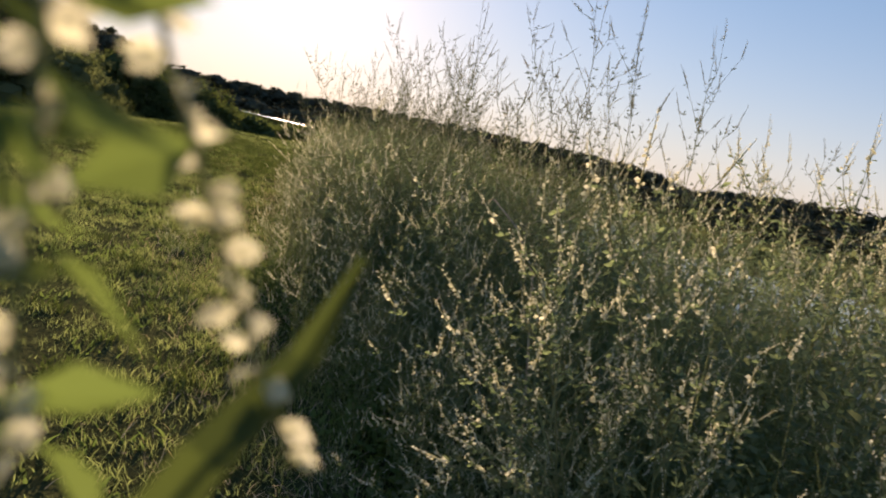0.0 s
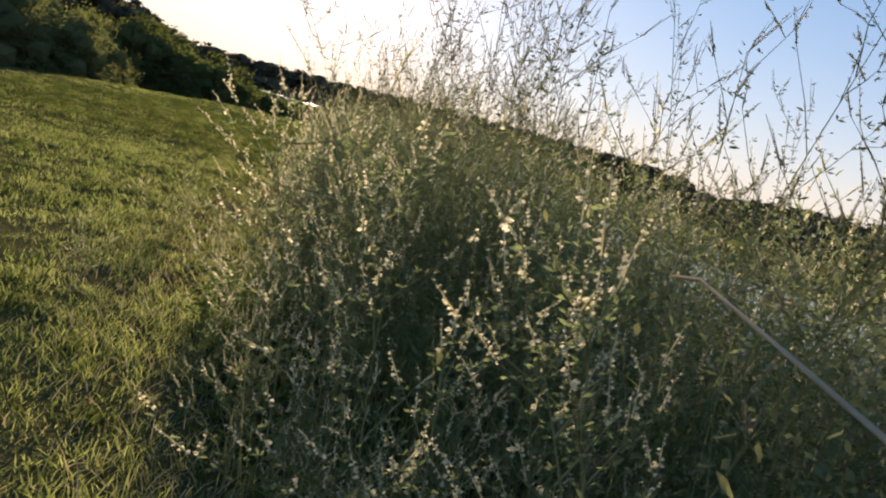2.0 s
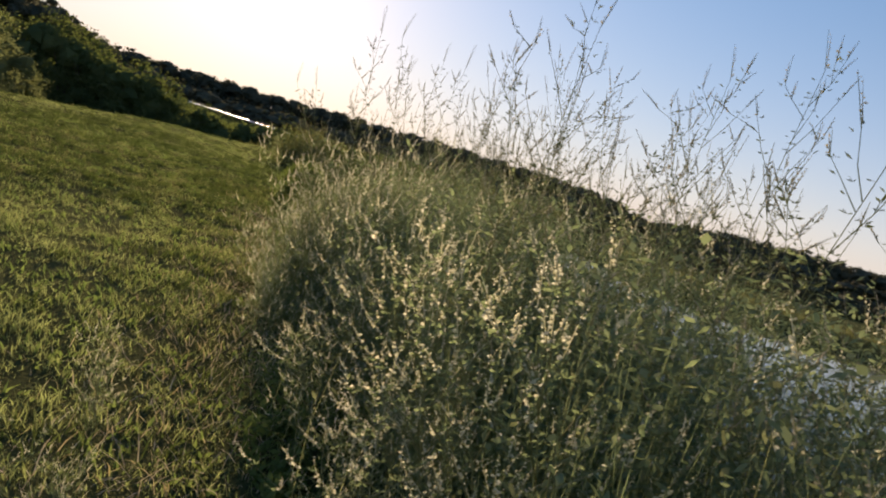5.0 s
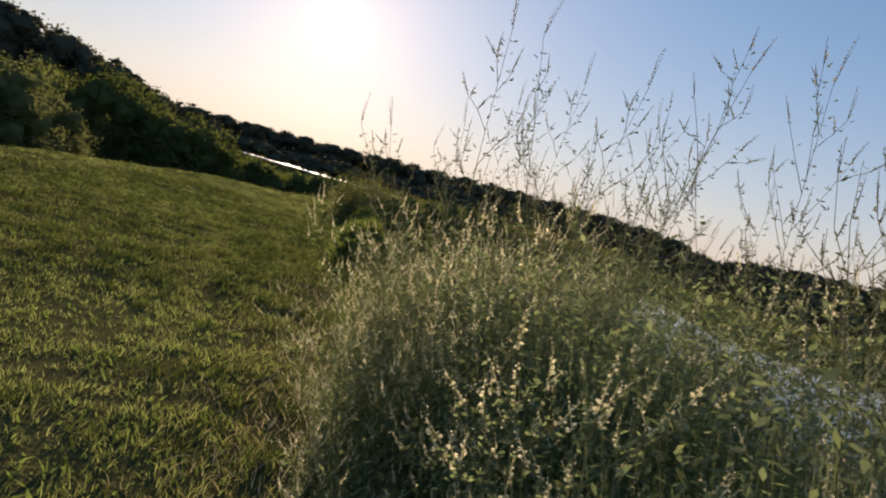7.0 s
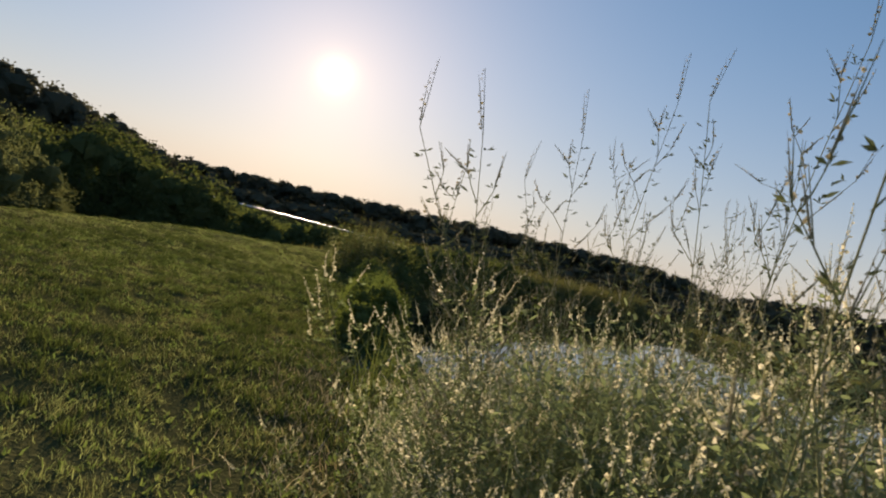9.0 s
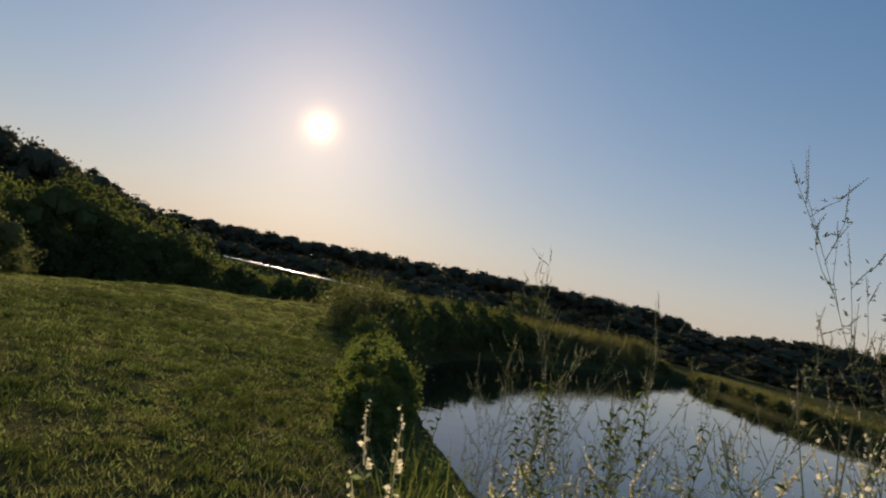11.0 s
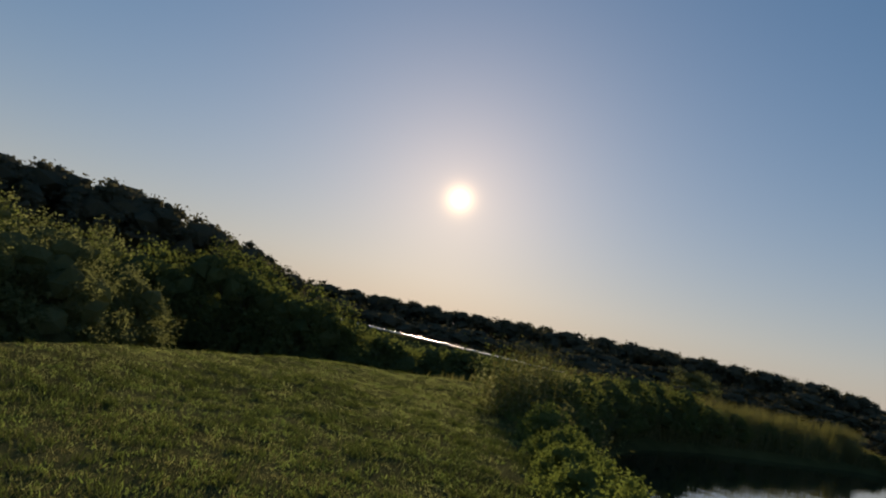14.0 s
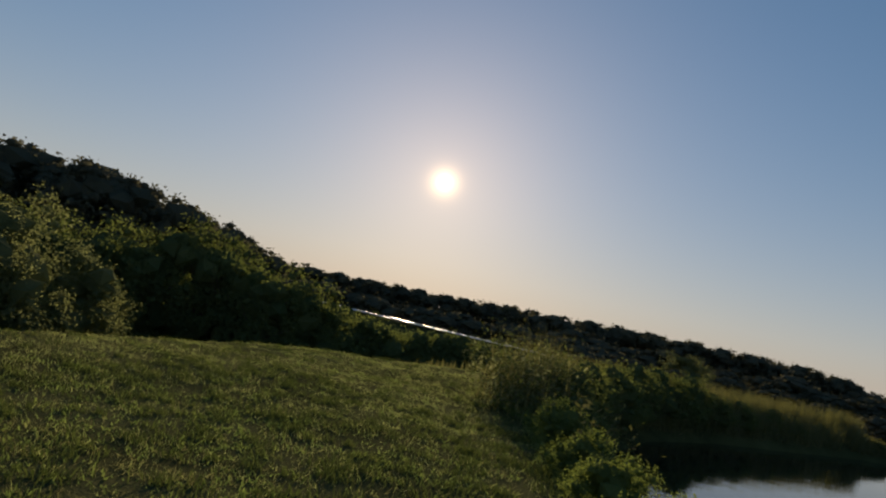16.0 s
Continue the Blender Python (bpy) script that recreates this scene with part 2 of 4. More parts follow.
# ---- the lie of the land ----
EDGE = [(-14, 4.4), (-8, 3.1), (-5.5, 2.6), (-4, 2.2), (-2.6, 1.8), (-1.5, 1.3), (-0.75, 0.75), (0.3, 0.02), (1.2, -0.2), (2.7, -0.55), (5.6, -1.15), (7, -1.4), (9.5, -2.2),
        (13, -3.2), (18, -4.5), (22, -5.5), (25, -6.8), (28, -8.2), (33, -9.4)]     # y, x of the lawn's pond side


def edge_x(y):
    return np.interp(y, [e[0] for e in EDGE], [e[1] for e in EDGE])


LAWN_FAR = [(-16, -14), (10, -13.2), (16, -12.6), (21, -13.2), (25, -12.8), (28, -12.0), (31, -10.6), (34, -9.0)]     # y, x of the far side

WATER_Z = -1.0
SHORE = [(9.6, -30), (9.0, -10), (7.4, -4), (5.2, 0), (3.1, 3), (1.1, 7), (-0.4, 11), (-2.2, 16), (-3.4, 20), (-4.3, 24), (-4.4, 30), (-3.6, 34.5),
         (-1.2, 39.5), (2.0, 43.8), (6.0, 49.2), (8.6, 51.0), (9.3, 46.7), (10.0, 41.2), (11.2, 37.2), (13.4, 34.8), (19, 32), (27, 29.5), (36, 27), (50, 18), (58, 0), (40, -30)]


def shore_distance(x, y):
    """Metres from the pond's edge, above zero on land, below zero on the water."""
    p = np.array(SHORE, float)
    q = np.roll(p, -1, axis=0)
    best = np.full(x.shape, 1e9)
    inside = np.zeros(x.shape, bool)
    for (ax, ay), (bx, by) in zip(p, q):
        ex, ey = bx - ax, by - ay
        t = np.clip(((x - ax) * ex + (y - ay) * ey) / (ex * ex + ey * ey), 0, 1)
        best = np.minimum(best, np.hypot(x - ax - t * ex, y - ay - t * ey))
        if ay != by:
            cross = ((ay > y) != (by > y)) & (x < ex * (y - ay) / ey + ax)
            inside ^= cross
    return np.where(inside, -best, best)


def ground_z(x, y):
    x, y = np.asarray(x, float), np.asarray(y, float)
    d = shore_distance(x, y)
    z = np.where(d < 0, WATER_Z + np.maximum(d * 0.5, -1.2), np.minimum(WATER_Z + d * 0.62, 0.0))
    z = z + 0.035 * np.sin(x * 0.9 + 1.3 * np.sin(y * 0.37)) * np.cos(y * 0.71 + 0.6 * np.sin(x * 0.5)) * (d > 0)
    # the lawn is a low rise: beyond its rim the field lies lower
    lo = np.interp(y, [e[0] for e in LAWN_FAR], [e[1] for e in LAWN_FAR])
    over = np.maximum(np.where(y < 34, lo - x, 0), np.where(y >= 34, np.hypot(np.maximum(y - 34, 0), np.maximum(-9.0 - x, 0)), 0) * np.clip((-5 - x) / 4, 0, 1))
    z = z - np.clip(over * 0.2, 0, 1.6)
    # beyond the pond the land lies low
    z = np.minimum(z, np.where((y > 20) & (d > 0), 0.06 - 0.62 * np.clip((x - 5) / 4, 0, 1), 9))
    # the low bank that carries the path
    r = np.hypot(x + 2.5, y - 6)
    a = np.degrees(np.arctan2(-(x + 2.5), y - 6))
    z = z + 2.0 * np.exp(-((r - 61) / 3.5) ** 2) * np.clip((a - 4) / 4, 0, 1) * np.clip((34 - a) / 4, 0, 1) * (y > 30)
    return z


def gz(x, y):
    return float(ground_z(np.array([x]), np.array([y]))[0])


def make_ground():
    def axis(lo, hi, step, far):
        near = np.arange(lo, hi + 1e-6, step)
        out, s = [], step
        v = hi
        while v < far:
            s *= 1.25
            v += s
            out.append(v)
        neg, s, v = [], step, lo
        while v > -far:
            s *= 1.25
            v -= s
            neg.append(v)
        return np.array(neg[::-1] + list(near) + out)
    xs = axis(-26, 24, 0.4, 2500)
    ys = axis(-16, 56, 0.4, 2500)
    gx, gy = np.meshgrid(xs, ys)
    v = np.stack([gx.ravel(), gy.ravel(), ground_z(gx.ravel(), gy.ravel())], 1)
    w = len(xs)
    i, j = np.meshgrid(np.arange(w - 1), np.arange(len(ys) - 1))
    a = (j * w + i).ravel()
    f = np.stack([a, a + 1, a + 1 + w, a + w], 1)
    me = np_mesh("ground", v, f, ground_material())
    me.polygons.foreach_set("use_smooth", [True] * len(me.polygons))
    tagged(new("ground", me), "mown grassy ground sloping down to a pond", "ground", kind="structure")
    bm = bmesh.new()
    vs = [bm.verts.new((x, y, WATER_Z)) for x, y in [(-9, -40), (75, -40), (75, 56), (-9, 56)]]
    bm.faces.new(vs)
    wm = bpy.data.meshes.new("water")
    bm.to_mesh(wm)
    bm.free()
    wm.materials.append(water_material())
    tagged(new("water", wm), "still dark pond mirroring the evening sky", "water", kind="structure")


make_ground()


# ---- lawn: blades and broad leaves ----
PATH_XY = [(m.translation.x, m.translation.y) for t, m in PATH]


def path_gap(x, y):
    best = 99.0
    for (ax, ay), (bx, by) in zip(PATH_XY[:-1], PATH_XY[1:]):
        ex, ey = bx - ax, by - ay
        t = max(0, min(1, ((x - ax) * ex + (y - ay) * ey) / (ex * ex + ey * ey + 1e-9)))
        best = min(best, math.hypot(x - ax - t * ex, y - ay - t * ey))
    return best


def lawn_mask(x, y):
    lo = np.interp(y, [e[0] for e in LAWN_FAR], [e[1] for e in LAWN_FAR])
    return (x > lo) & (x < edge_x(y) + 0.25) & (y < 34)


def patchy(p):
    """How lush the turf is at each point, 0 to 1."""
    x, y = p[:, 0], p[:, 1]
    x, y = x + 0.35 * np.sin(y * 1.9 + 0.7 * x), y + 0.3 * np.sin(x * 2.3 - 0.5 * y)
    a = np.sin(x * 2.3 + 1.7 * np.sin(y * 1.1)) * np.sin(y * 2.9 + 1.3 * np.sin(x * 1.7))
    b = np.sin(x * 6.1 + 2.0 * np.sin(y * 3.3)) * np.sin(y * 7.3 + 1.6 * np.sin(x * 4.1))
    c = np.sin(x * 15.1 + 2.2 * np.sin(y * 8.3)) * np.sin(y * 13.3 + 2.0 * np.sin(x * 9.1))
    return np.clip(0.5 + 0.25 * a + 0.3 * b + 0.35 * c, 0, 1)


def blades(name, pts, h0, h1, w0, w1, lean, material, label, category, seed, bent=True, uneven=False):
    """One joined mesh of bent grass blades standing on the points."""
    r = np.random.default_rng(seed)
    n = len(pts)
    z = ground_z(pts[:, 0], pts[:, 1]) - 0.005
    a = r.uniform(0, 2 * np.pi, n)
    la = r.uniform(0, 2 * np.pi, n)
    h = r.uniform(h0, h1, n) * (0.3 + 1.6 * patchy(pts) if uneven else 1)
    w = r.uniform(w0, w1, n)
    k = r.uniform(0.1, 1, n) * lean * h
    side = np.stack([np.cos(a), np.sin(a), 0 * a], 1) * w[:, None] / 2
    off = np.stack([np.cos(la), np.sin(la), 0 * a], 1) * k[:, None]
    base = np.stack([pts[:, 0], pts[:, 1], z], 1)
    mid = base + off * 0.35 + np.stack([0 * h, 0 * h, h * 0.55], 1)
    tip = base + off + np.stack([0 * h, 0 * h, h], 1)
    if bent:
        v = np.stack([base - side, base + side, mid + side * 0.8, tip, mid - side * 0.8], 1).reshape(-1, 3)
        i = np.arange(n)[:, None] * 5
        f = np.concatenate([i + np.array([[0, 1, 2]]), i + np.array([[0, 2, 4]]), i + np.array([[4, 2, 3]])], 0)
    else:
        v = np.stack([base - side, base + side, tip], 1).reshape(-1, 3)
        f = np.arange(n)[:, None] * 3 + np.array([[0, 1, 2]])
    tagged(new(name, np_mesh(name, v, f, material)), label, category, kind="stuff")


def sprigs(name, pts, top, material, label, category, seed, leaf=0.035, low=0.4, bare=0.2):
    """Thin leafy stems, many of them, joined: stem and eight small kite leaves each."""
    r = np.random.default_rng(seed)
    n = len(pts)
    z = ground_z(pts[:, 0], pts[:, 1]) - 0.01
    h = np.maximum(top - z, 0.12) * r.uniform(low, 0.98, n)
    la = r.uniform(0, 2 * np.pi, n)
    off = np.stack([np.cos(la), np.sin(la), 0 * la], 1) * (h * r.uniform(0.05, 0.5, n))[:, None]
    base = np.stack([pts[:, 0], pts[:, 1], z], 1)
    up = np.stack([0 * h, 0 * h, h], 1)
    side = np.stack([-np.sin(la), np.cos(la), 0 * la], 1) * 0.003
    v, f = [base - side, base + side, base + off + up], []
    i0 = np.arange(n)
    tris = [np.stack([i0, i0 + n, i0 + 2 * n], 1)]
    k = 3
    for q in range(9):
        t = bare + (1 - bare) * (q + r.uniform(0, 1, n)) / 9
        p = base + up * t[:, None] + off * (t ** 2)[:, None]
        a = r.uniform(0, 2 * np.pi, n)
        e = r.uniform(-0.3, 0.9, n)
        d = np.stack([np.cos(a) * np.cos(e), np.sin(a) * np.cos(e), np.sin(e)], 1)
        sd = np.stack([-np.sin(a), np.cos(a), r.uniform(-0.7, 0.7, n)], 1)
        ll = (leaf * r.uniform(0.7, 1.7, n))[:, None]
        mid = p + d * ll * 0.55
        v += [p, mid + sd * ll * 0.2, p + d * ll, mid - sd * ll * 0.2]
        a0, a1, a2, a3 = (i0 + (k + w) * n for w in range(4))
        tris += [np.stack([a0, a1, a2], 1), np.stack([a0, a2, a3], 1)]
        k += 4
    tagged(new(name, np_mesh(name, np.concatenate(v), np.concatenate(tris), material)), label, category, kind="stuff")


def scatter(n, x0, x1, y0, y1, seed):
    r = np.random.default_rng(seed)
    return np.stack([r.uniform(x0, x1, n), r.uniform(y0, y1, n)], 1)


def make_lawn():
    label = "short mown green grass, backlit by low sun"
    r = np.random.default_rng(3)
    # close to the walk: thick turf of short bent blades
    q = scatter(680000, -9.5, 2.4, -4, 15, 1)
    q = q[lawn_mask(q[:, 0], q[:, 1])]
    side = edge_x(q[:, 1]) - q[:, 0]
    q = q[r.uniform(0, 1, len(q)) < np.interp(side, [0, 3, 5, 8], [1, 0.75, 0.35, 0.2])]
    # fewer blades past y 7, so that dark ground dims this stretch
    q = q[patchy(q) * np.interp(q[:, 1], [7, 10], [1, 0.72]) > r.uniform(0.12, 0.85, len(q))]
    # from here on the turf takes the dimmed colour
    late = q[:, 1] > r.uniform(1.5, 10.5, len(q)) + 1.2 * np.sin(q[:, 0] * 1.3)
    blades("lawn_turf", q[late], 0.01, 0.034, 0.005, 0.012, 1.6, M_TURF_DIMMED, "close olive-green turf on the low rise, coloured darker to dim it", "grass", 9, False, True)
    q = q[~late]
    blades("lawn_grass", q[::2], 0.02, 0.055, 0.003, 0.007, 1.4, M_GRASS, label, "grass", 11, True, True)
    blades("lawn_grass", q[1::2], 0.02, 0.05, 0.003, 0.006, 1.6, M_GRASS, label, "grass", 10, False, True)
    # farther off
    p = scatter(290000, -14, -1, 8, 34, 2)
    p = p[lawn_mask(p[:, 0], p[:, 1])]
    p = p[patchy(p * 0.6) > r.uniform(0.08, 0.92, len(p))]
    # dimmed turf colour mostly on the nearer part, brighter blades beyond
    near = r.uniform(0, 1, len(p)) < np.interp(p[:, 1], [13, 20], [0.75, 0.2])
    blades("lawn_turf", p[near], 0.01, 0.04, 0.007, 0.014, 1.6, M_TURF_DIMMED, "close olive-green turf on the low rise, coloured darker to dim it", "grass", 8, False, True)
    blades("lawn_grass", p[~near], 0.015, 0.05, 0.006, 0.013, 1.6, M_GRASS, label, "grass", 12, False, True)
    # clover, plantain and dandelion patches
    r = np.random.default_rng(5)
    c = scatter(2800, -13, 2, -4, 28, 6)
    c = c[patchy(c * 0.4 + 3) > 0.45]
    c = np.concatenate([c, scatter(1500, -7, 2.5, -5, 8, 26), scatter(900, -11, -2, 8, 18, 29)])
    c = c[lawn_mask(c[:, 0], c[:, 1])]
    q = np.repeat(c, 12, axis=0) + r.normal(0, 0.075, (len(c) * 12, 2))
    blades("lawn_weeds", q, 0.02, 0.06, 0.009, 0.022, 1.5, M_BROAD, "broad-leaved dandelion and plantain in the lawn", "weeds", 13)
    # darker, taller tufts
    c = scatter(1100, -13, 2, -4, 30, 7)
    c = np.concatenate([c, scatter(800, -11, -2, 8, 22, 28)])
    c = c[lawn_mask(c[:, 0], c[:, 1])]
    rad = r.uniform(0.04, 0.13, len(c))
    q = np.repeat(c, 34, axis=0) + r.normal(0, 1, (len(c) * 34, 2)) * np.repeat(rad, 34)[:, None]
    q = q[lawn_mask(q[:, 0], q[:, 1])]
    blades("lawn_tufts", q, 0.04, 0.12, 0.006, 0.014, 1.3, M_TUFT, "dark uncut tufts in the mown lawn", "grass", 18)
    # straw and dead blades towards the weeds
    n = 7000
    y = r.uniform(-5, 12, n)
    q = np.stack([edge_x(y) + r.normal(-0.25, 0.4, n), y], 1)
    blades("dead_grass", q, 0.02, 0.11, 0.003, 0.008, 2.2, M_DRY, "dry dead grass blades at the lawn's edge", "grass", 24)
    # longer grass where the mower does not reach
    r = np.random.default_rng(14)
    n = 4500
    y = r.uniform(-6, 26, n)
    q = np.stack([edge_x(y) + 0.3 + r.normal(0.1, 0.2, n) + 0.2 * np.sin(y * 1.7) * np.sin(y * 0.6), y], 1)
    q = q[[path_gap(a, b) > 0.25 for a, b in q]]
    tops = ground_z(q[:, 0], q[:, 1]) + 0.2 + 0.12 * np.sin(q[:, 1] * 2.3) + 0.1 * np.sin(q[:, 0] * 5.1)
    sprigs("edge_weeds", q, tops, M_BROAD, "low leafy weeds where the mower does not reach", "weeds", 19, 0.045)


make_lawn()


# ---- white sweet clover ----
TOPS = []       # where each kind's main stem ends


def clover_plant(seed, height, branches, spread, lean, sparse=False):
    random.seed(seed)
    root = new("sweet_clover_plant")
    stem, leaves, flowers = Geo(), Geo(), Geo()
    head = around() * lean
    top = Vector((head.x, head.y, 1)).normalized() * height
    bend = around() * 0.08 * height

    def main(t):
        return top * t + bend * math.sin(t * math.pi) * 0.8
    stem.tube([main(i / 7) for i in range(8)], 0.0026 if sparse else 0.004, 0.001, 4)

    def spike(p, d, length):
        d = d.normalized()
        bend = around() * length * 0.22
        stem.tube([p, p + d * length + bend], 0.0013, 0.0006, 3)
        count = max(5, int(length / (0.009 if sparse else 0.0068)))
        fat = 0.8 if sparse else 1.0
        flowers.cone(p + d * length * 0.1, d + bend / length * 0.6, length * 0.85, 0.002 * fat)
        for i in range(count):
            t = (i + rnd(0.2, 0.8)) / count
            flowers.floret(p + d * length * (0.06 + 0.94 * t) + bend * t * t, around(rnd(-0.5, 0.2)) + d * 0.25, fat * rnd(0.0092, 0.014) * (1.25 - 0.75 * t))

    def trifoliate(p, d):
        d = d.normalized()
        q = p + d * 0.016
        s = rnd(0.013, 0.025)
        w = s * (0.24 if sparse else 0.32)
        leaves.leaf(q, d, s, w)
        sd = d.cross(Vector((0, 0, 1)))
        if sd.length < 0.01:
            sd = Vector((1, 0, 0))
        leaves.leaf(q, d * 0.5 + sd.normalized(), s * 0.9, w)
        leaves.leaf(q, d * 0.5 - sd.normalized(), s * 0.9, w)

    def twig(p, d, length, depth):
        d = d.normalized()
        arch = around(rnd(-0.5, 1.3)) * length * rnd(0.1, 0.4)

        def on(t):
            return p + d * length * t + arch * t * t
        stem.tube([on(0), on(0.55), on(1)], (0.0016 if sparse else 0.0026) if depth == 0 else 0.0014, 0.0008, 3)
        m = max(3, int(length / (0.036 if sparse else 0.05)))
        for i in range(m):
            t = (i + 0.7) / m
            q = on(t)
            trifoliate(q, around(0.3) + d * 0.6)
            if not sparse:
                trifoliate(on(min(1, t + 0.04)), around(0.1) + d * 0.3)
            if depth == 0 and t > 0.25 and random.random() < (0.35 if sparse else 0.42):
                if random.random() < 0.3:
                    twig(q, d * 0.6 + around(0.35), length * rnd(0.25, 0.5), 1)
                else:
                    spike(q, d * 0.4 + around(0.1) * 0.7 + Vector((0, 0, 0.55)), rnd(0.045, 0.09))
        spike(on(1), d * 0.7 + arch.normalized() * 0.4 + Vector((0, 0, 0.5)), rnd(0.06, 0.11))

    for i in range(branches):
        t = (0.3 if sparse else 0.14) + (0.66 if sparse else 0.8) * (i + rnd(0, 0.8)) / branches
        twig(main(t), around(rnd(0.9, 1.7) if sparse else rnd(0.5, 1.1)), height * spread * rnd(0.6, 1.1) * (1.15 - 0.75 * t), 0)
    spike(main(1.0), Vector((0, 0, 1)) + around() * 0.3, 0.14)
    if sparse:
        for i in range(44):
            trifoliate(main(rnd(0.3, 0.98)), around(0.5))
    part("stem", stem, M_STEM, root)
    # sparse stalks get the darkened silhouette colours
    part("foliage", leaves, M_LEAF_SILHOUETTE if sparse else M_LEAF, root)
    part("blossom", flowers, M_FLOWER_SILHOUETTE if sparse else M_FLOWER, root, "flower spikes coloured dark, as in silhouette" if sparse else "small white flower spikes")
    TOPS.append(top)
    return tagged(root, "tall white sweet clover with thin branching stems", "weed", "sweet clover along the pond bank")


THIN_END = [(4, -1.15, 10.42, 2.0), (6, -1.56, 10.8, 1.75), (6, -2.0, 10.2, 1.4), (6, -0.64, 9.5, 1.7), (4, -0.95, 8.8, 1.5), (8, -0.94, 9.62, 1.5),
            (0, -0.6, 8.8, 1.2), (3, -1.3, 8.9, 1.05), (1, -0.8, 8.6, 1.15), (0, -0.2, 8.3, 1.2), (3, -1.0, 9.2, 1.0), (6, -0.3, 8.9, 1.8), (7, -1.75, 9.7, 1.2), (8, -1.35, 9.9, 1.25)]


# kind, foot x and y, tip x, y and z
LEANING = [(5, -0.42, 5.0, 0.12, 4.58, 2.4), (8, -0.45, 4.95, -0.25, 4.85, 2.3), (7, -0.55, 4.8, -0.66, 4.7, 2.36), (8, -0.62, 4.75, -0.83, 4.45, 2.3),
           (7, -0.95, 5.7, -1.5, 5.35, 1.88), (8, -0.9, 5.75, -1.36, 5.4, 1.9), (7, -0.95, 6.5, -1.27, 6.36, 1.92), (8, -0.8, 6.5, -1.12, 6.24, 2.1),
           (8, -0.8, 6.45, -0.84, 6.28, 2.3), (7, -0.6, 6.2, -0.74, 6.0, 2.25), (8, -0.5, 5.8, -0.5, 5.65, 2.4), (5, 0.1, 2.6, 0.38, 2.44, 2.25), (4, 0.2, 2.65, 0.12, 2.5, 2.05),
           (5, 1.35, -0.3, 1.62, -0.45, 2.1), (4, 1.2, -0.5, 1.3, -0.6, 1.95), (6, 1.5, -0.8, 1.75, -0.95, 1.95),
           (4, 2.0, -1.5, 2.16, -1.75, 1.8), (5, 2.05, -1.6, 2.35, -1.95, 1.9), (6, 2.2, -1.7, 2.5, -2.0, 1.7), (8, 2.0, -1.2, 2.11, -1.43, 1.75), (7, 1.8, -1.1, 1.86, -1.33, 1.9), (5, 1.35, -0.6, 1.53, -0.85, 2.05)]
# where flowering heads stand out of the thicket by the way
FLOWERING = [(2.43, -3.85, 1.43), (2.38, -3.78, 1.36), (2.33, -3.73, 1.24), (2.32, -3.35, 1.15), (2.2, -3.2, 1.05), (1.93, -2.21, 1.33), (1.85, -2.23, 1.21), (2.3, -2.9, 0.95),
             (1.74, -2.17, 1.07), (0.82, -0.89, 1.28), (0.72, -0.6, 1.4), (0.97, -0.79, 1.36), (1.49, -1.61, 1.39), (0.02, 1.78, 1.31), (-0.05, 1.9, 1.2), (0.12, 1.55, 1.27),
             (0.05, 1.38, 1.0), (0.35, 1.27, 1.29), (0.0, 2.08, 1.28), (-0.08, 2.22, 1.24), (-0.3, 3.2, 1.25), (-1.3, 6.3, 1.42)]


def bulge(y):
    """How far the weeds spill over the lawn's edge."""
    return 0.16 * math.sin(y * 2.1 + 0.4) + 0.12 * math.sin(y * 4.7 + 1.9)


def canopy(d, y):
    return float(np.interp(d, [-0.3, 0.1, 0.5, 1.2, 3], [0.4, 0.85, 1.3, 1.55, 1.66])) * float(np.interp(y, [-6, 3, 4.5, 6.5, 8.2], [1, 1, 1.06, 1.05, 0.78]))


def join_plants(kinds, places):
    """The plants further down the bank, as one mesh with the three materials."""
    parts = {}
    for k, ob in enumerate(kinds):
        for slot, child in enumerate(sorted(ob.children, key=lambda o: o.name)):
            me = child.data
            me.calc_loop_triangles()
            co = np.zeros(len(me.vertices) * 3, np.float32)
            me.vertices.foreach_get("co", co)
            tri = np.zeros(len(me.loop_triangles) * 3, np.int32)
            me.loop_triangles.foreach_get("vertices", tri)
            parts[k, slot] = (co.reshape(-1, 3), tri.reshape(-1, 3), me.materials[0])
    looks = []
    for co, tri, look_of in parts.values():
        if look_of not in looks:
            looks.append(look_of)
    vs, fs, ms, n = [], [], [], 0
    for k, m in places:
        a = np.array(m)
        for slot in range(3):
            co, tri, look_of = parts[k, slot]
            vs.append(co @ a[:3, :3].T + a[:3, 3])
            fs.append(tri + n)
            ms.append(np.full(len(tri), looks.index(look_of), np.int32))
            n += len(co)
    me = np_mesh("clover_thicket", np.concatenate(vs), np.concatenate(fs), looks[0])
    for extra in looks[1:]:
        me.materials.append(extra)
    me.polygons.foreach_set("material_index", np.concatenate(ms))
    tagged(new("clover_thicket", me), "dense thicket of white sweet clover down the bank", "weeds", kind="stuff")


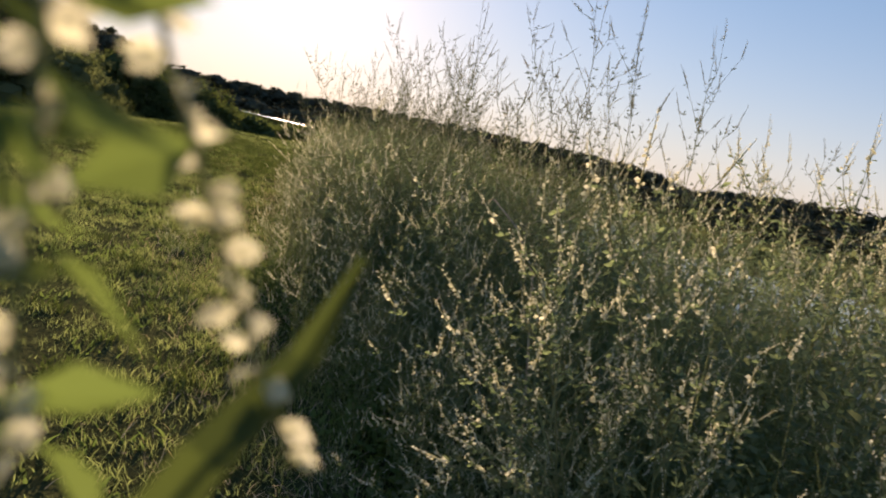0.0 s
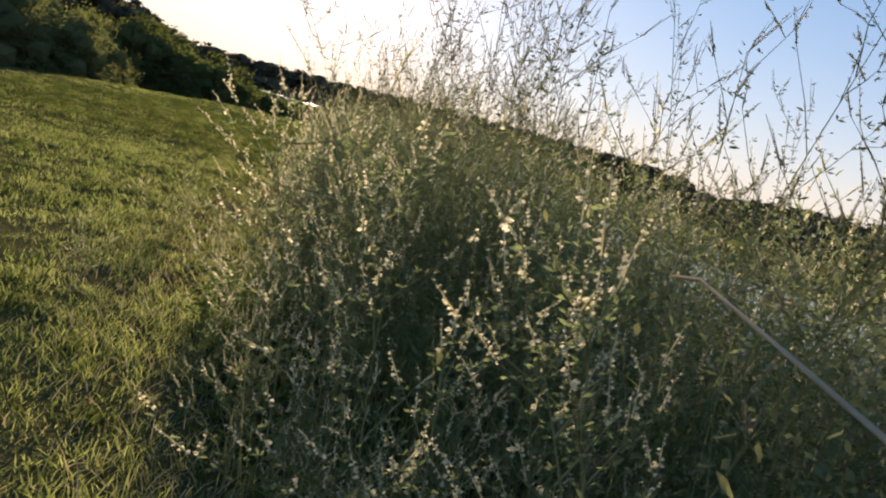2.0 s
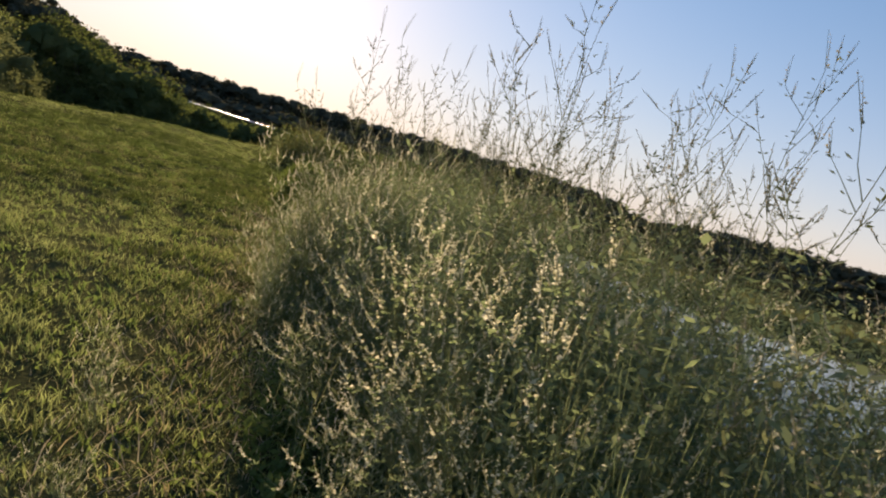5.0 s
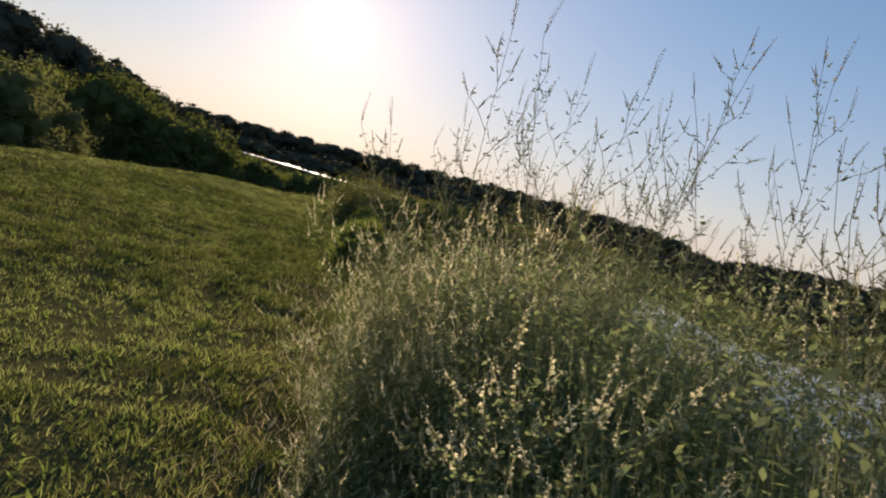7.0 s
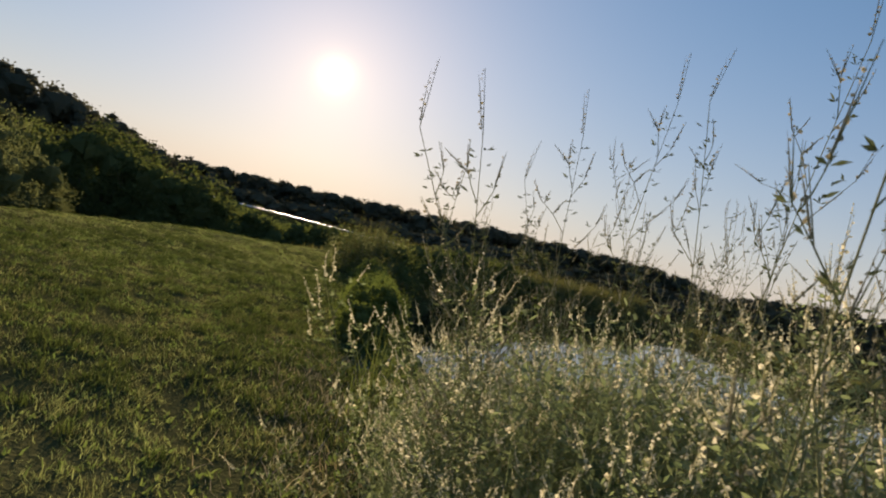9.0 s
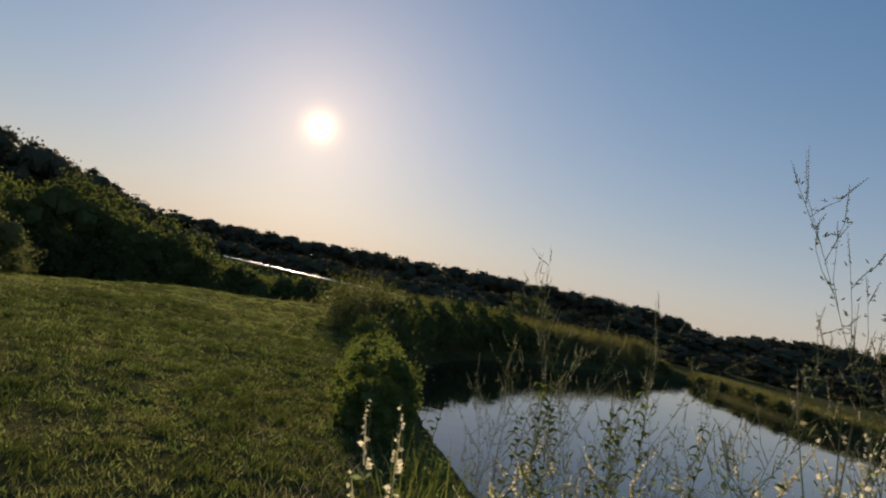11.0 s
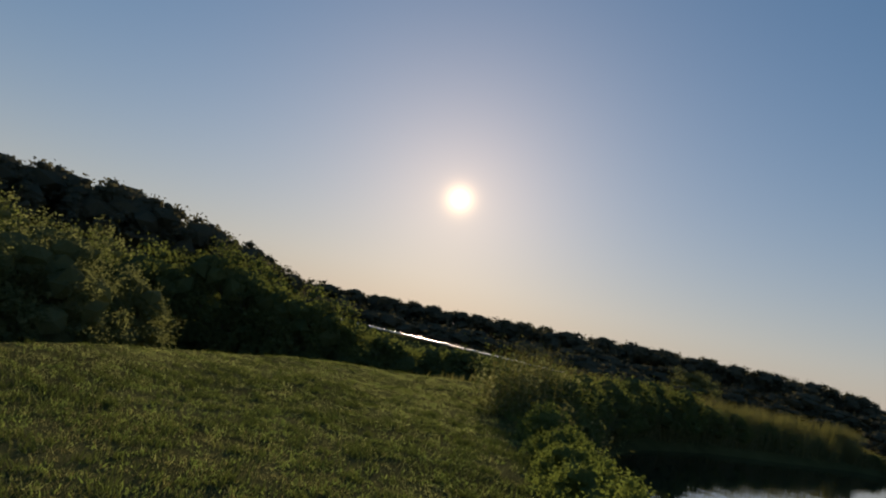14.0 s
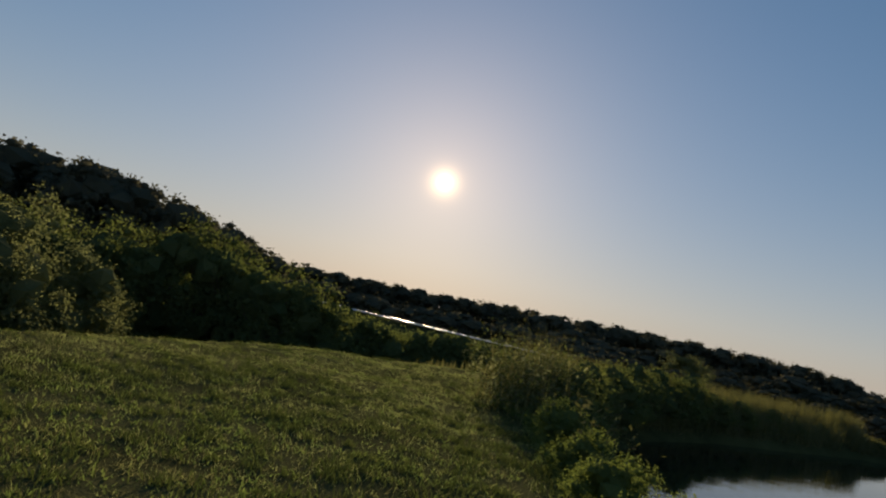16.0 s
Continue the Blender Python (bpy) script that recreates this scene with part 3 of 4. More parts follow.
def make_clover():
    kinds = [clover_plant(21, 1.25, 20, 0.34, 0.12), clover_plant(22, 1.1, 20, 0.38, 0.2), clover_plant(23, 1.35, 20, 0.3, 0.15),
             clover_plant(24, 0.95, 18, 0.42, 0.25), clover_plant(25, 1.9, 19, 0.19, 0.2, True), clover_plant(26, 2.0, 20, 0.21, 0.3, True),
             clover_plant(27, 1.6, 18, 0.22, 0.25, True),
             clover_plant(28, 1.8, 13, 0.11, 0.1, True), clover_plant(29, 1.7, 14, 0.12, 0.1, True)]
    heights = [1.25, 1.1, 1.35, 0.95, 1.9, 1.85, 1.55, 1.8, 1.7]
    placed = set()
    random.seed(77)

    rest = []

    def stand(k, x, y, top, tilt=8, single=True):
        z = gz(x, y) - 0.01
        s = min(1.5, (top - z) / heights[k])
        m = pose(x, y, z, rnd(-tilt, tilt), rnd(-tilt, tilt), rnd(0, 360)) @ Matrix.Diagonal((min(s, 1.1), min(s, 1.1), s, 1))
        if not single:
            rest.append((k, m))
        elif k in placed:
            copy_thing(kinds[k], m).matrix_basis = m
        else:
            placed.add(k)
            kinds[k].matrix_basis = m

    spots, tries = [], 0
    while len(spots) < 315 and tries < 40000:
        tries += 1
        y = rnd(-5.2, 8.2)
        wide = float(np.interp(y, [-6, 0, 3, 5, 7.6], [3.3, 3.4, 3.2, 2.6, 1.9]))
        d = -0.3 + rnd(0.0, 1.0) * (wide + 0.3) + max(0, y - 6.8) * 0.5
        x = float(edge_x(y)) + d + bulge(y) * max(0, 1 - d)
        gap = path_gap(x, y)
        if gap < 0.3 or any((x - a) ** 2 + (y - b) ** 2 < 0.16 ** 2 for a, b, _, _ in spots):
            continue
        spots.append((x, y, gap, d))
    for x, y, gap, d in spots:
        top = canopy(d, y)
        if gap < 0.8:
            top = min(top, 0.45 + gap * 0.6)
        if gap > 1.1 and random.random() < 0.16:
            stand(random.choice([4, 5, 6]), x, y, top + rnd(0.1, 0.65), 12, d < 1.1)
        else:
            if d < 1.75 or random.random() < 0.7:
                stand(random.choice([0, 1, 2, 3]), x, y, top * rnd(0.82, 1.2), 12, d < 0.95)
    # the edge by the lawn's bend
    random.seed(101)
    for _ in range(46):
        y = rnd(5.2, 8.6)
        x = float(edge_x(y)) + rnd(-0.3, 1.4) + max(0, y - 7) * 0.35
        if path_gap(x, y) > 0.62:
            stand(random.choice([0, 1, 2, 3]), x, y, rnd(1.15, 1.45) - max(0, y - 6.8) * 0.25, 8)
    # flowering plants that lean out over the mown grass
    random.seed(103)
    n = 0
    while n < 22:
        y = rnd(-3.5, 6.2)
        x = float(edge_x(y)) + rnd(-0.3, 0.45) + bulge(y)
        gap = path_gap(x, y)
        if gap < 0.62:
            continue
        n += 1
        stand(random.choice([0, 2, 3]), x, y, min(1.05, 0.55 + gap * 0.4) * rnd(0.85, 1.1), 16)
    # low seedlings scattered over the trodden edge
    random.seed(104)
    n = 0
    while n < 34:
        y = rnd(-3.2, 7.2)
        x = float(edge_x(y)) + rnd(-0.75, 0.15)
        if path_gap(x, y) > 0.32:
            n += 1
            stand(random.choice([3, 3, 1, 0]), x, y, rnd(0.28, 0.55) + gz(x, y), 18)
    random.seed(102)
    # tall single stalks that stand out against the sky
    for x, y, top in [(0.5, 2.9, 1.95), (0.3, 6.0, 2.2), (0.05, 5.5, 2.15), (0.5, 7.0, 2.1), (0.2, 7.6, 2.3),
                      (-1.0, 7.9, 1.75), (-0.2, 7.0, 2.0), (-0.1, 8.0, 2.3), (0.3, 8.6, 2.3), (0.7, 4.0, 2.1), (1.2, 2.2, 2.1), (0.95, 1.5, 2.15), (0.0, 7.2, 1.7), (1.7, 0.4, 2.2), (2.1, -0.6, 2.15), (2.7, -1.3, 2.1),
                      (3.1, -2.2, 2.2), (1.5, 0.1, 2.0), (0.75, 0.6, 1.6), (1.1, 0.2, 1.75), (-1.6, 10.2, 1.6), (-0.6, 8.2, 2.2), (0.9, 5.0, 2.2), (1.3, 3.4, 2.15), (1.0, 2.6, 2.1), (1.35, 1.2, 2.25), (0.7, 3.5, 2.0), (1.9, 0.9, 2.3),
                      (2.4, -0.2, 2.3), (0.6, 5.6, 2.3), (1.0, 4.4, 2.35), (0.2, 4.2, 1.95)]:
        stand(random.choice([4, 5, 6]), x, y, top + (0.15 if y < 7 else 0), 10)
    # stalks that lean out towards the light and over the way
    def reach(k, x, y, tx, ty, tz):
        z = gz(x, y) - 0.01
        want = Vector((tx - x, ty - y, tz - z))
        s = want.length / TOPS[k].length
        m = Matrix.Translation((x, y, z)) @ TOPS[k].rotation_difference(want).to_matrix().to_4x4() @ Matrix.Diagonal((min(s, 1.15), min(s, 1.15), s, 1))
        copy_thing(kinds[k], m).matrix_basis = m

    for row in LEANING:
        reach(*row)
    for n, (x, y, z) in enumerate(FLOWERING):
        out = 0.2 + 0.08 * (n % 4)
        reach(n % 4, x + out, y + 0.1 * (n % 3) - 0.05, x, y, z + 0.04)
    # the thin end of the weeds
    for k, x, y, top in THIN_END:
        stand(k, x, y, top, 6)
    random.seed(105)
    for _ in range(16):
        x, y = rnd(-2.2, -0.6), rnd(9.1, 10.3)
        if x > edge_x(y) - 0.1:
            stand(random.choice([7, 8]), x, y, rnd(0.75, 1.35), 9)
    join_plants(kinds, rest)
    g = np.random.default_rng(106)
    q = np.concatenate([g.normal(c, 0.1, (90, 2)) for c in ((-2.15, 9.5), (-1.5, 9.5), (-1.2, 9.3))])
    blades("bank_tufts", q, 0.45, 0.95, 0.008, 0.016, 0.6, M_SHRUB, "long green grass tufts above the water", "grass", 107)
    # leafy undergrowth between the stems
    r = np.random.default_rng(78)
    n = 5200
    y = r.uniform(-6, 8.4, n)
    d = r.uniform(-0.03, 1, n) * np.interp(y, [-6, 0, 3, 5, 8.2], [4.6, 4.5, 3.6, 2.8, 1.9])
    x = edge_x(y) + d + np.array([bulge(v) for v in y]) * np.maximum(0, 1 - d)
    q = np.stack([x, y], 1)
    gaps = np.array([path_gap(a, b) for a, b in q])
    keep = gaps > 0.4
    tops = np.minimum(np.array([canopy(a, b) for a, b in zip(d, y)]), np.where(gaps < 0.8, 0.65 + gaps * 0.4, 9))
    n = 18500
    y = r.uniform(-4.5, 8.2, n)
    d = np.interp(y, [-4, 0.5, 5, 7.5], [1.0, 0.7, 0.5, -0.1]) + r.uniform(0, 1, n) * np.interp(y, [-4, 0.5, 3, 5, 7.5], [3.4, 3.2, 2.1, 1.7, 1.6])
    q2 = np.stack([edge_x(y) + d, y], 1)
    ok = np.array([path_gap(a, b) > 0.95 for a, b in q2])
    q2, d, y = q2[ok], d[ok], y[ok]
    top = np.interp(d, [-0.1, 0.3, 0.9, 3], [0.9, 1.28, 1.5, 1.54]) * np.interp(y, [0, 3, 6.4, 8.2], [0.98, 1.08, 1.1, 0.78]) * (1 + 0.1 * np.sin(q2[:, 0] * 5 + 2 * np.sin(y * 3)))
    rag = d - np.interp(y, [-4, 0.5, 5, 7.5], [1.0, 0.7, 0.5, -0.1])
    top = top * np.interp(rag + 0.2 * np.sin(y * 4.3) + 0.15 * np.sin(y * 9.1 + 1), [-0.2, 0.5], [0.6, 1.0])
    sprigs("undergrowth", q2, top, M_LEAF, "thick green weed growth down the bank", "undergrowth", 80, 0.031, 0.72, 0.42)
    n = 6000
    y = r.uniform(5.0, 8.3, n)
    q3 = np.stack([edge_x(y) + r.uniform(-0.25, 1.7, n) + np.maximum(0, y - 7) * 0.3, y], 1)
    q3 = q3[[path_gap(a, b) > 0.5 for a, b in q3]]
    y = q3[:, 1]
    d = q3[:, 0] - edge_x(y) - np.maximum(0, y - 7) * 0.3 + 0.15 * np.sin(y * 3.7) + 0.1 * np.sin(y * 8.3)
    top = np.interp(d, [-0.3, 0.1, 0.6, 1.6], [0.35, 0.85, 1.3, 1.44]) * np.interp(y, [5, 5.9], [0.65, 1]) - np.maximum(0, y - 6.5) * 0.22
    top = top + 0.14 * np.sin(q3[:, 0] * 6 + y * 4) * np.sin(y * 7 + 1)
    sprigs("undergrowth", q3, top, M_LEAF, "tall tangled weeds at the lawn's bend", "undergrowth", 81, 0.03, 0.55, 0.3)
    sprigs("undergrowth", q[keep], tops[keep], M_UNDER, "tangled leafy undergrowth below the clover", "undergrowth", 79, 0.032)


make_clover()


def leafy_weed(seed, height):
    """A soft upright weed with long drooping leaves in whorls."""
    random.seed(seed)
    root = new("leafy_weed")
    stem, bend = Geo(), around() * 0.12 * height

    def main(t):
        return Vector((0, 0, height * t)) + bend * t * t
    stem.tube([main(i / 5) for i in range(6)], 0.006, 0.002, 5)
    part("stem", stem, M_STEM, root)
    for i in range(22):
        g = Geo()
        p = main(0.35 + 0.64 * i / 22)
        d = around(0.35)
        d.normalize()
        side = d.cross(Vector((0, 0, 1))).normalized()
        ln, w = rnd(0.09, 0.14) * (1.15 - 0.5 * i / 22), rnd(0.018, 0.028)
        pts = [p + d * ln * t + Vector((0, 0, 0.25 * ln * math.sin(t * 2.2) - 0.5 * ln * t * t)) for t in (0, 0.25, 0.5, 0.75, 1)]
        for q, k in zip(pts, (0.15, 0.8, 1.0, 0.7, 0.05)):
            g.v += [q - side * w * k, q + Vector((0, 0, -0.006 * k)), q + side * w * k]
        for r in range(4):
            b = r * 3
            g.f += [(b, b + 1, b + 4, b + 3), (b + 1, b + 2, b + 5, b + 4)]
        part("leaf", g, M_BUSH, root)
    return tagged(root, "leafy green weed with long drooping leaves by the water", "weed", "leafy weeds by the water")


def make_leafy_weeds():
    first = leafy_weed(51, 1.3)
    second = leafy_weed(52, 1.1)
    random.seed(53)
    for n, (x, y, top) in enumerate([(-1.62, 9.55, 1.32), (-1.24, 9.25, 1.32), (-1.5, 9.4, 1.22), (-1.0, 9.5, 1.4), (-2.2, 9.5, 0.98), (-1.1, 9.4, 1.25), (-0.85, 9.3, 1.3), (-1.55, 9.75, 1.3), (-1.75, 9.5, 1.1), (-1.32, 9.45, 1.2)]):
        ob, h = (first, 1.3) if n % 2 == 0 else (second, 1.1)
        k = (top - gz(x, y)) / h
        m = pose(x, y, gz(x, y) - 0.01, 0, 0, rnd(0, 360)) @ Matrix.Diagonal((0.9, 0.9, k, 1))
        if n < 2:
            ob.matrix_basis = m
        else:
            copy_thing(ob, m).matrix_basis = m


make_leafy_weeds()


def make_plants_at_the_start():
    """A flowering clover and a broad grass blade that hang right into the way where the walk begins."""
    random.seed(61)
    root = new("sweet_clover_plant")
    stem, flowers = Geo(), Geo()
    foot = Vector((2.1, -5.4, gz(2.1, -5.4) - 0.01))
    neck = Vector((2.195, -5.45, 1.57))
    stem.tube([foot, Vector((2.12, -5.42, 0.8)), Vector((2.16, -5.44, 1.35)), neck], 0.004, 0.002, 6)
    hang = [neck, Vector((2.214, -5.448, 1.562)), Vector((2.222, -5.445, 1.539)), Vector((2.228, -5.437, 1.52)), Vector((2.232, -5.433, 1.507)), Vector((2.239, -5.43, 1.492)), Vector((2.249, -5.426, 1.469))]
    stem.tube(hang, 0.0008, 0.0005, 6)
    for a, b in zip(hang[1:-1], hang[2:]):
        for i in range(5):
            flowers.floret(a.lerp(b, (i + rnd(0, 0.8)) / 5), around(rnd(-0.5, 0.3)), rnd(0.006, 0.01))
    side = [neck, Vector((2.213, -5.464, 1.545)), Vector((2.215, -5.464, 1.51)), Vector((2.213, -5.462, 1.465))]
    stem.tube(side, 0.0008, 0.0005, 6)
    for a, b in zip(side[:-1], side[1:]):
        for i in range(6):
            flowers.floret(a.lerp(b, (i + rnd(0, 0.8)) / 6), around(rnd(-0.5, 0.3)), rnd(0.007, 0.01))
    part("stem", stem, M_STEM, root)
    part("blossom", flowers, M_FLOWER, root, "cream flower spike")
    for i in range(26):
        leaf = Geo()
        p = side[i % 3].lerp(side[i % 3 + 1], rnd(0, 1)) + Vector((rnd(-0.008, 0.004), rnd(-0.01, 0.02), rnd(-0.012, 0.012)))
        leaf.leaf(p, around(rnd(-0.8, 0.5)), rnd(0.02, 0.03), rnd(0.01, 0.015))
        part("leaf", leaf, M_BROAD, root)
    tagged(root, "white sweet clover in flower, hanging into the way", "weed", "sweet clover along the pond bank")
    blade = Geo()
    rib = [Vector(p) for p in [(2.13, -5.4, gz(2.13, -5.4) - 0.01), (2.16, -5.44, 0.9), (2.215, -5.462, 1.43), (2.239, -5.446, 1.477), (2.246, -5.422, 1.49), (2.251, -5.406, 1.51)]]
    for i, (p, w) in enumerate(zip(rib, (0.004, 0.005, 0.005, 0.0045, 0.0035, 0.0008))):
        run = (rib[min(i + 1, 5)] - rib[max(i - 1, 0)]).normalized()
        side_way = run.cross(Vector((0.2, 1, 0.3))).normalized()
        blade.v += [p - side_way * w, p + Vector((0, 0.0015, -0.001)), p + side_way * w]
    for i in range(5):
        b = i * 3
        blade.f += [(b, b + 1, b + 4, b + 3), (b + 1, b + 2, b + 5, b + 4)]
    stalk = new("grass_stalk")
    part("blade", blade, M_TUFT, stalk)
    ridge = Geo()
    ridge.tube([p + Vector((0, 0.0018, -0.0015)) for p in rib], 0.0012, 0.0004, 5)
    part("midrib", ridge, M_BROAD, stalk, "pale midrib")
    tagged(stalk, "broad green grass blade arching over the way", "grass")


make_plants_at_the_start()


def make_branching_clover():
    """One old clover with a woody stem and long crooked arms that stands clear of the rest."""
    random.seed(63)
    root = new("sweet_clover_plant")
    y = -0.98
    wood, leaves, flowers = Geo(), Geo(), Geo()

    def arm(rows, thick):
        pts = [Vector(r) for r in rows]
        wood.tube(pts, thick, 0.0012, 5)
        for a, b in zip(pts[:-1], pts[1:]):
            for i in range(3):
                q = a.lerp(b, rnd(0, 1))
                leaves.leaf(q, around(0.4), rnd(0.015, 0.025), rnd(0.005, 0.008))
                if thick < 0.004 and random.random() < 0.5:
                    spray(q, around(0.9) * 0.5 + (b - a).normalized() * 0.6, rnd(0.05, 0.09))
        run = (pts[-1] - pts[-2]).normalized()
        spray(pts[-1], run, rnd(0.11, 0.15))
        spray(pts[-2].lerp(pts[-1], 0.5), run + around(0.4) * 0.6, rnd(0.07, 0.1))

    def spray(p, d, length):
        d = d.normalized()
        sag = around() * length * 0.2
        wood.tube([p, p + d * length + sag], 0.0012, 0.0006, 3)
        for i in range(int(length / 0.005)):
            t = (i + rnd(0, 0.8)) * 0.005 / length
            flowers.floret(p + d * length * t + sag * t * t, around(rnd(-0.4, 0.3)) + d * 0.3, rnd(0.009, 0.013) * (1.2 - 0.6 * t))

    arm([(1.34, y + 0.05, gz(1.34, y) - 0.01), (1.3, y, 0.6), (1.26, y, 1.01), (1.16, y, 1.18), (1.09, y, 1.33), (1.04, y, 1.4), (0.98, y - 0.02, 1.5), (0.92, y - 0.04, 1.58)], 0.006)
    arm([(1.09, y, 1.33), (0.94, y + 0.03, 1.28), (0.81, y + 0.05, 1.28), (0.7, y + 0.04, 1.33), (0.67, y + 0.02, 1.4)], 0.003)
    arm([(1.2, y, 1.12), (1.05, y - 0.02, 1.14), (0.95, y - 0.04, 1.13), (0.84, y - 0.03, 1.16), (0.74, y, 1.2), (0.67, y, 1.25)], 0.003)
    arm([(1.1, y, 1.36), (1.17, y + 0.03, 1.44), (1.21, y + 0.05, 1.51), (1.23, y + 0.06, 1.6), (1.24, y + 0.08, 1.68)], 0.003)
    arm([(1.15, y, 1.2), (1.22, y - 0.04, 1.24), (1.3, y - 0.08, 1.24)], 0.0025)
    part("stem", wood, M_STEM, root, "crooked brownish stem")
    part("foliage", leaves, M_LEAF, root)
    part("blossom", flowers, M_FLOWER, root, "long cream flower spikes")
    tagged(root, "old branching white sweet clover with crooked arms", "weed", "sweet clover along the pond bank")


make_branching_clover()


def make_dry_stalk():
    g = Geo()
    pts = [Vector(p) for p in [(2.55, -3.05, -0.02), (2.48, -2.95, 0.6), (2.39, -2.78, 1.12), (2.29, -2.54, 1.26), (2.21, -2.25, 1.3), (2.15, -2.05, 1.33), (2.12, -1.94, 1.31)]]
    g.tube(pts, 0.006, 0.003, 6)
    g.tube([pts[3], pts[3] + Vector((0.1, 0.12, 0.05))], 0.002, 0.001, 4)
    tagged(new("dry_stalk", g.mesh("dry_stalk", M_DRY, True)), "bleached dead stalk bent over among the weeds", "stalk")


make_dry_stalk()


# ---- shrubs and trees ----
def woody(name, seed, height, radius, clumps, per, leaf, trunk_r, m_leaf, label, category, group, low=0.15, airy=0.35, shoots=0, lobes=0.25, inner=0.42):
    """A trunk with limbs, and a crown of many small leaves in uneven clumps."""
    random.seed(seed)
    root = new(name)
    wood, crown = Geo(), Geo()
    wood.tube([Vector((0, 0, -0.2)), Vector((rnd(-.05, .05) * height, rnd(-.05, .05) * height, height * 0.35)), Vector((rnd(-.08, .08) * height, rnd(-.08, .08) * height, height * 0.75))], trunk_r, trunk_r * 0.35, 6)
    def shape(u):
        return math.sqrt(max(0.0, 1 - u ** 2.6)) * min(1.0, 0.78 + u)
    turn = [rnd(0, 6.28) for _ in range(4)]

    def lobe(a):
        return 1 + 0.16 * math.sin(2 * a + turn[0]) + 0.12 * math.sin(5 * a + turn[1])

    def crest(a, u):
        return 1 + lobes * u * (0.16 * math.sin(2 * a + turn[2]) + 0.12 * math.sin(3 * a + turn[3]) - 0.08)
    # the dense inside of the crown
    for c in range(24):
        u, a = rnd(0.05, 0.9), rnd(0, 2 * math.pi)
        r = radius * shape(u) * rnd(0, 0.72)
        crown.lump(Vector((math.cos(a) * r, math.sin(a) * r, (low + u * (1 - low)) * height)), radius * 0.3)
    for c in range(clumps):
        a = rnd(0, 2 * math.pi)
        u = rnd(0.0, 1.0) ** 0.85
        r = radius * shape(u) * rnd(0.72, 1.08) * lobe(a)
        p = Vector((math.cos(a) * r, math.sin(a) * r, (low + u * (1 - low)) * height * rnd(0.93, 1.02) * crest(a, u)))
        if c % 4 == 0:
            s = Vector((0, 0, max(0.1, p.z * 0.45)))
            wood.tube([s, s.lerp(p, 0.5) + Vector((0, 0, -0.03 * height)), p], trunk_r * 0.4, trunk_r * 0.1, 4)
        cr = radius * airy * rnd(0.55, 1.25)
        crown.lump(p, cr * inner)
        for i in range(per):
            q = Vector((random.gauss(0, 1), random.gauss(0, 1), random.gauss(0, 0.8))).normalized() * cr * rnd(0.3, 0.85 if leaf > 0.3 else 1.2)
            crown.leaf(p + q, around(rnd(-0.6, 0.9)) + q / cr, leaf * rnd(0.6, 1.3), leaf * rnd(0.4, 0.7), 0.2)
    # young shoots that stand out above the rest
    for c in range(shoots):
        u, a = rnd(0.35, 0.9), rnd(0, 2 * math.pi)
        r = radius * shape(u) * rnd(0.5, 1.0)
        p = Vector((math.cos(a) * r, math.sin(a) * r, (low + u * (1 - low)) * height * crest(a, u)))
        d = Vector((math.cos(a) * 0.35, math.sin(a) * 0.35, 1)) * rnd(0.12, 0.26) * height
        crown.tube([p, p + d * 0.5 + around() * 0.02 * height, p + d], trunk_r * 0.12, trunk_r * 0.05, 3)
        for k in range(16):
            crown.leaf(p + d * rnd(0.15, 1.0), around(rnd(0.1, 0.9)), leaf * rnd(0.7, 1.4), leaf * rnd(0.35, 0.6), 0.2)
    part("trunk", wood, M_BARK, root)
    part("crown", crown, m_leaf, root)
    return tagged(root, label, category, group)


def put(ob, first, x, y, s=1.0, turn=None, sz=None):
    m = pose(x, y, gz(x, y) - 0.03, 0, 0, rnd(0, 360) if turn is None else turn) @ Matrix.Diagonal((s, s, sz or s, 1))
    if first:
        ob.matrix_basis = m
        return ob
    o = copy_thing(ob, m)
    o.matrix_basis = m
    return o


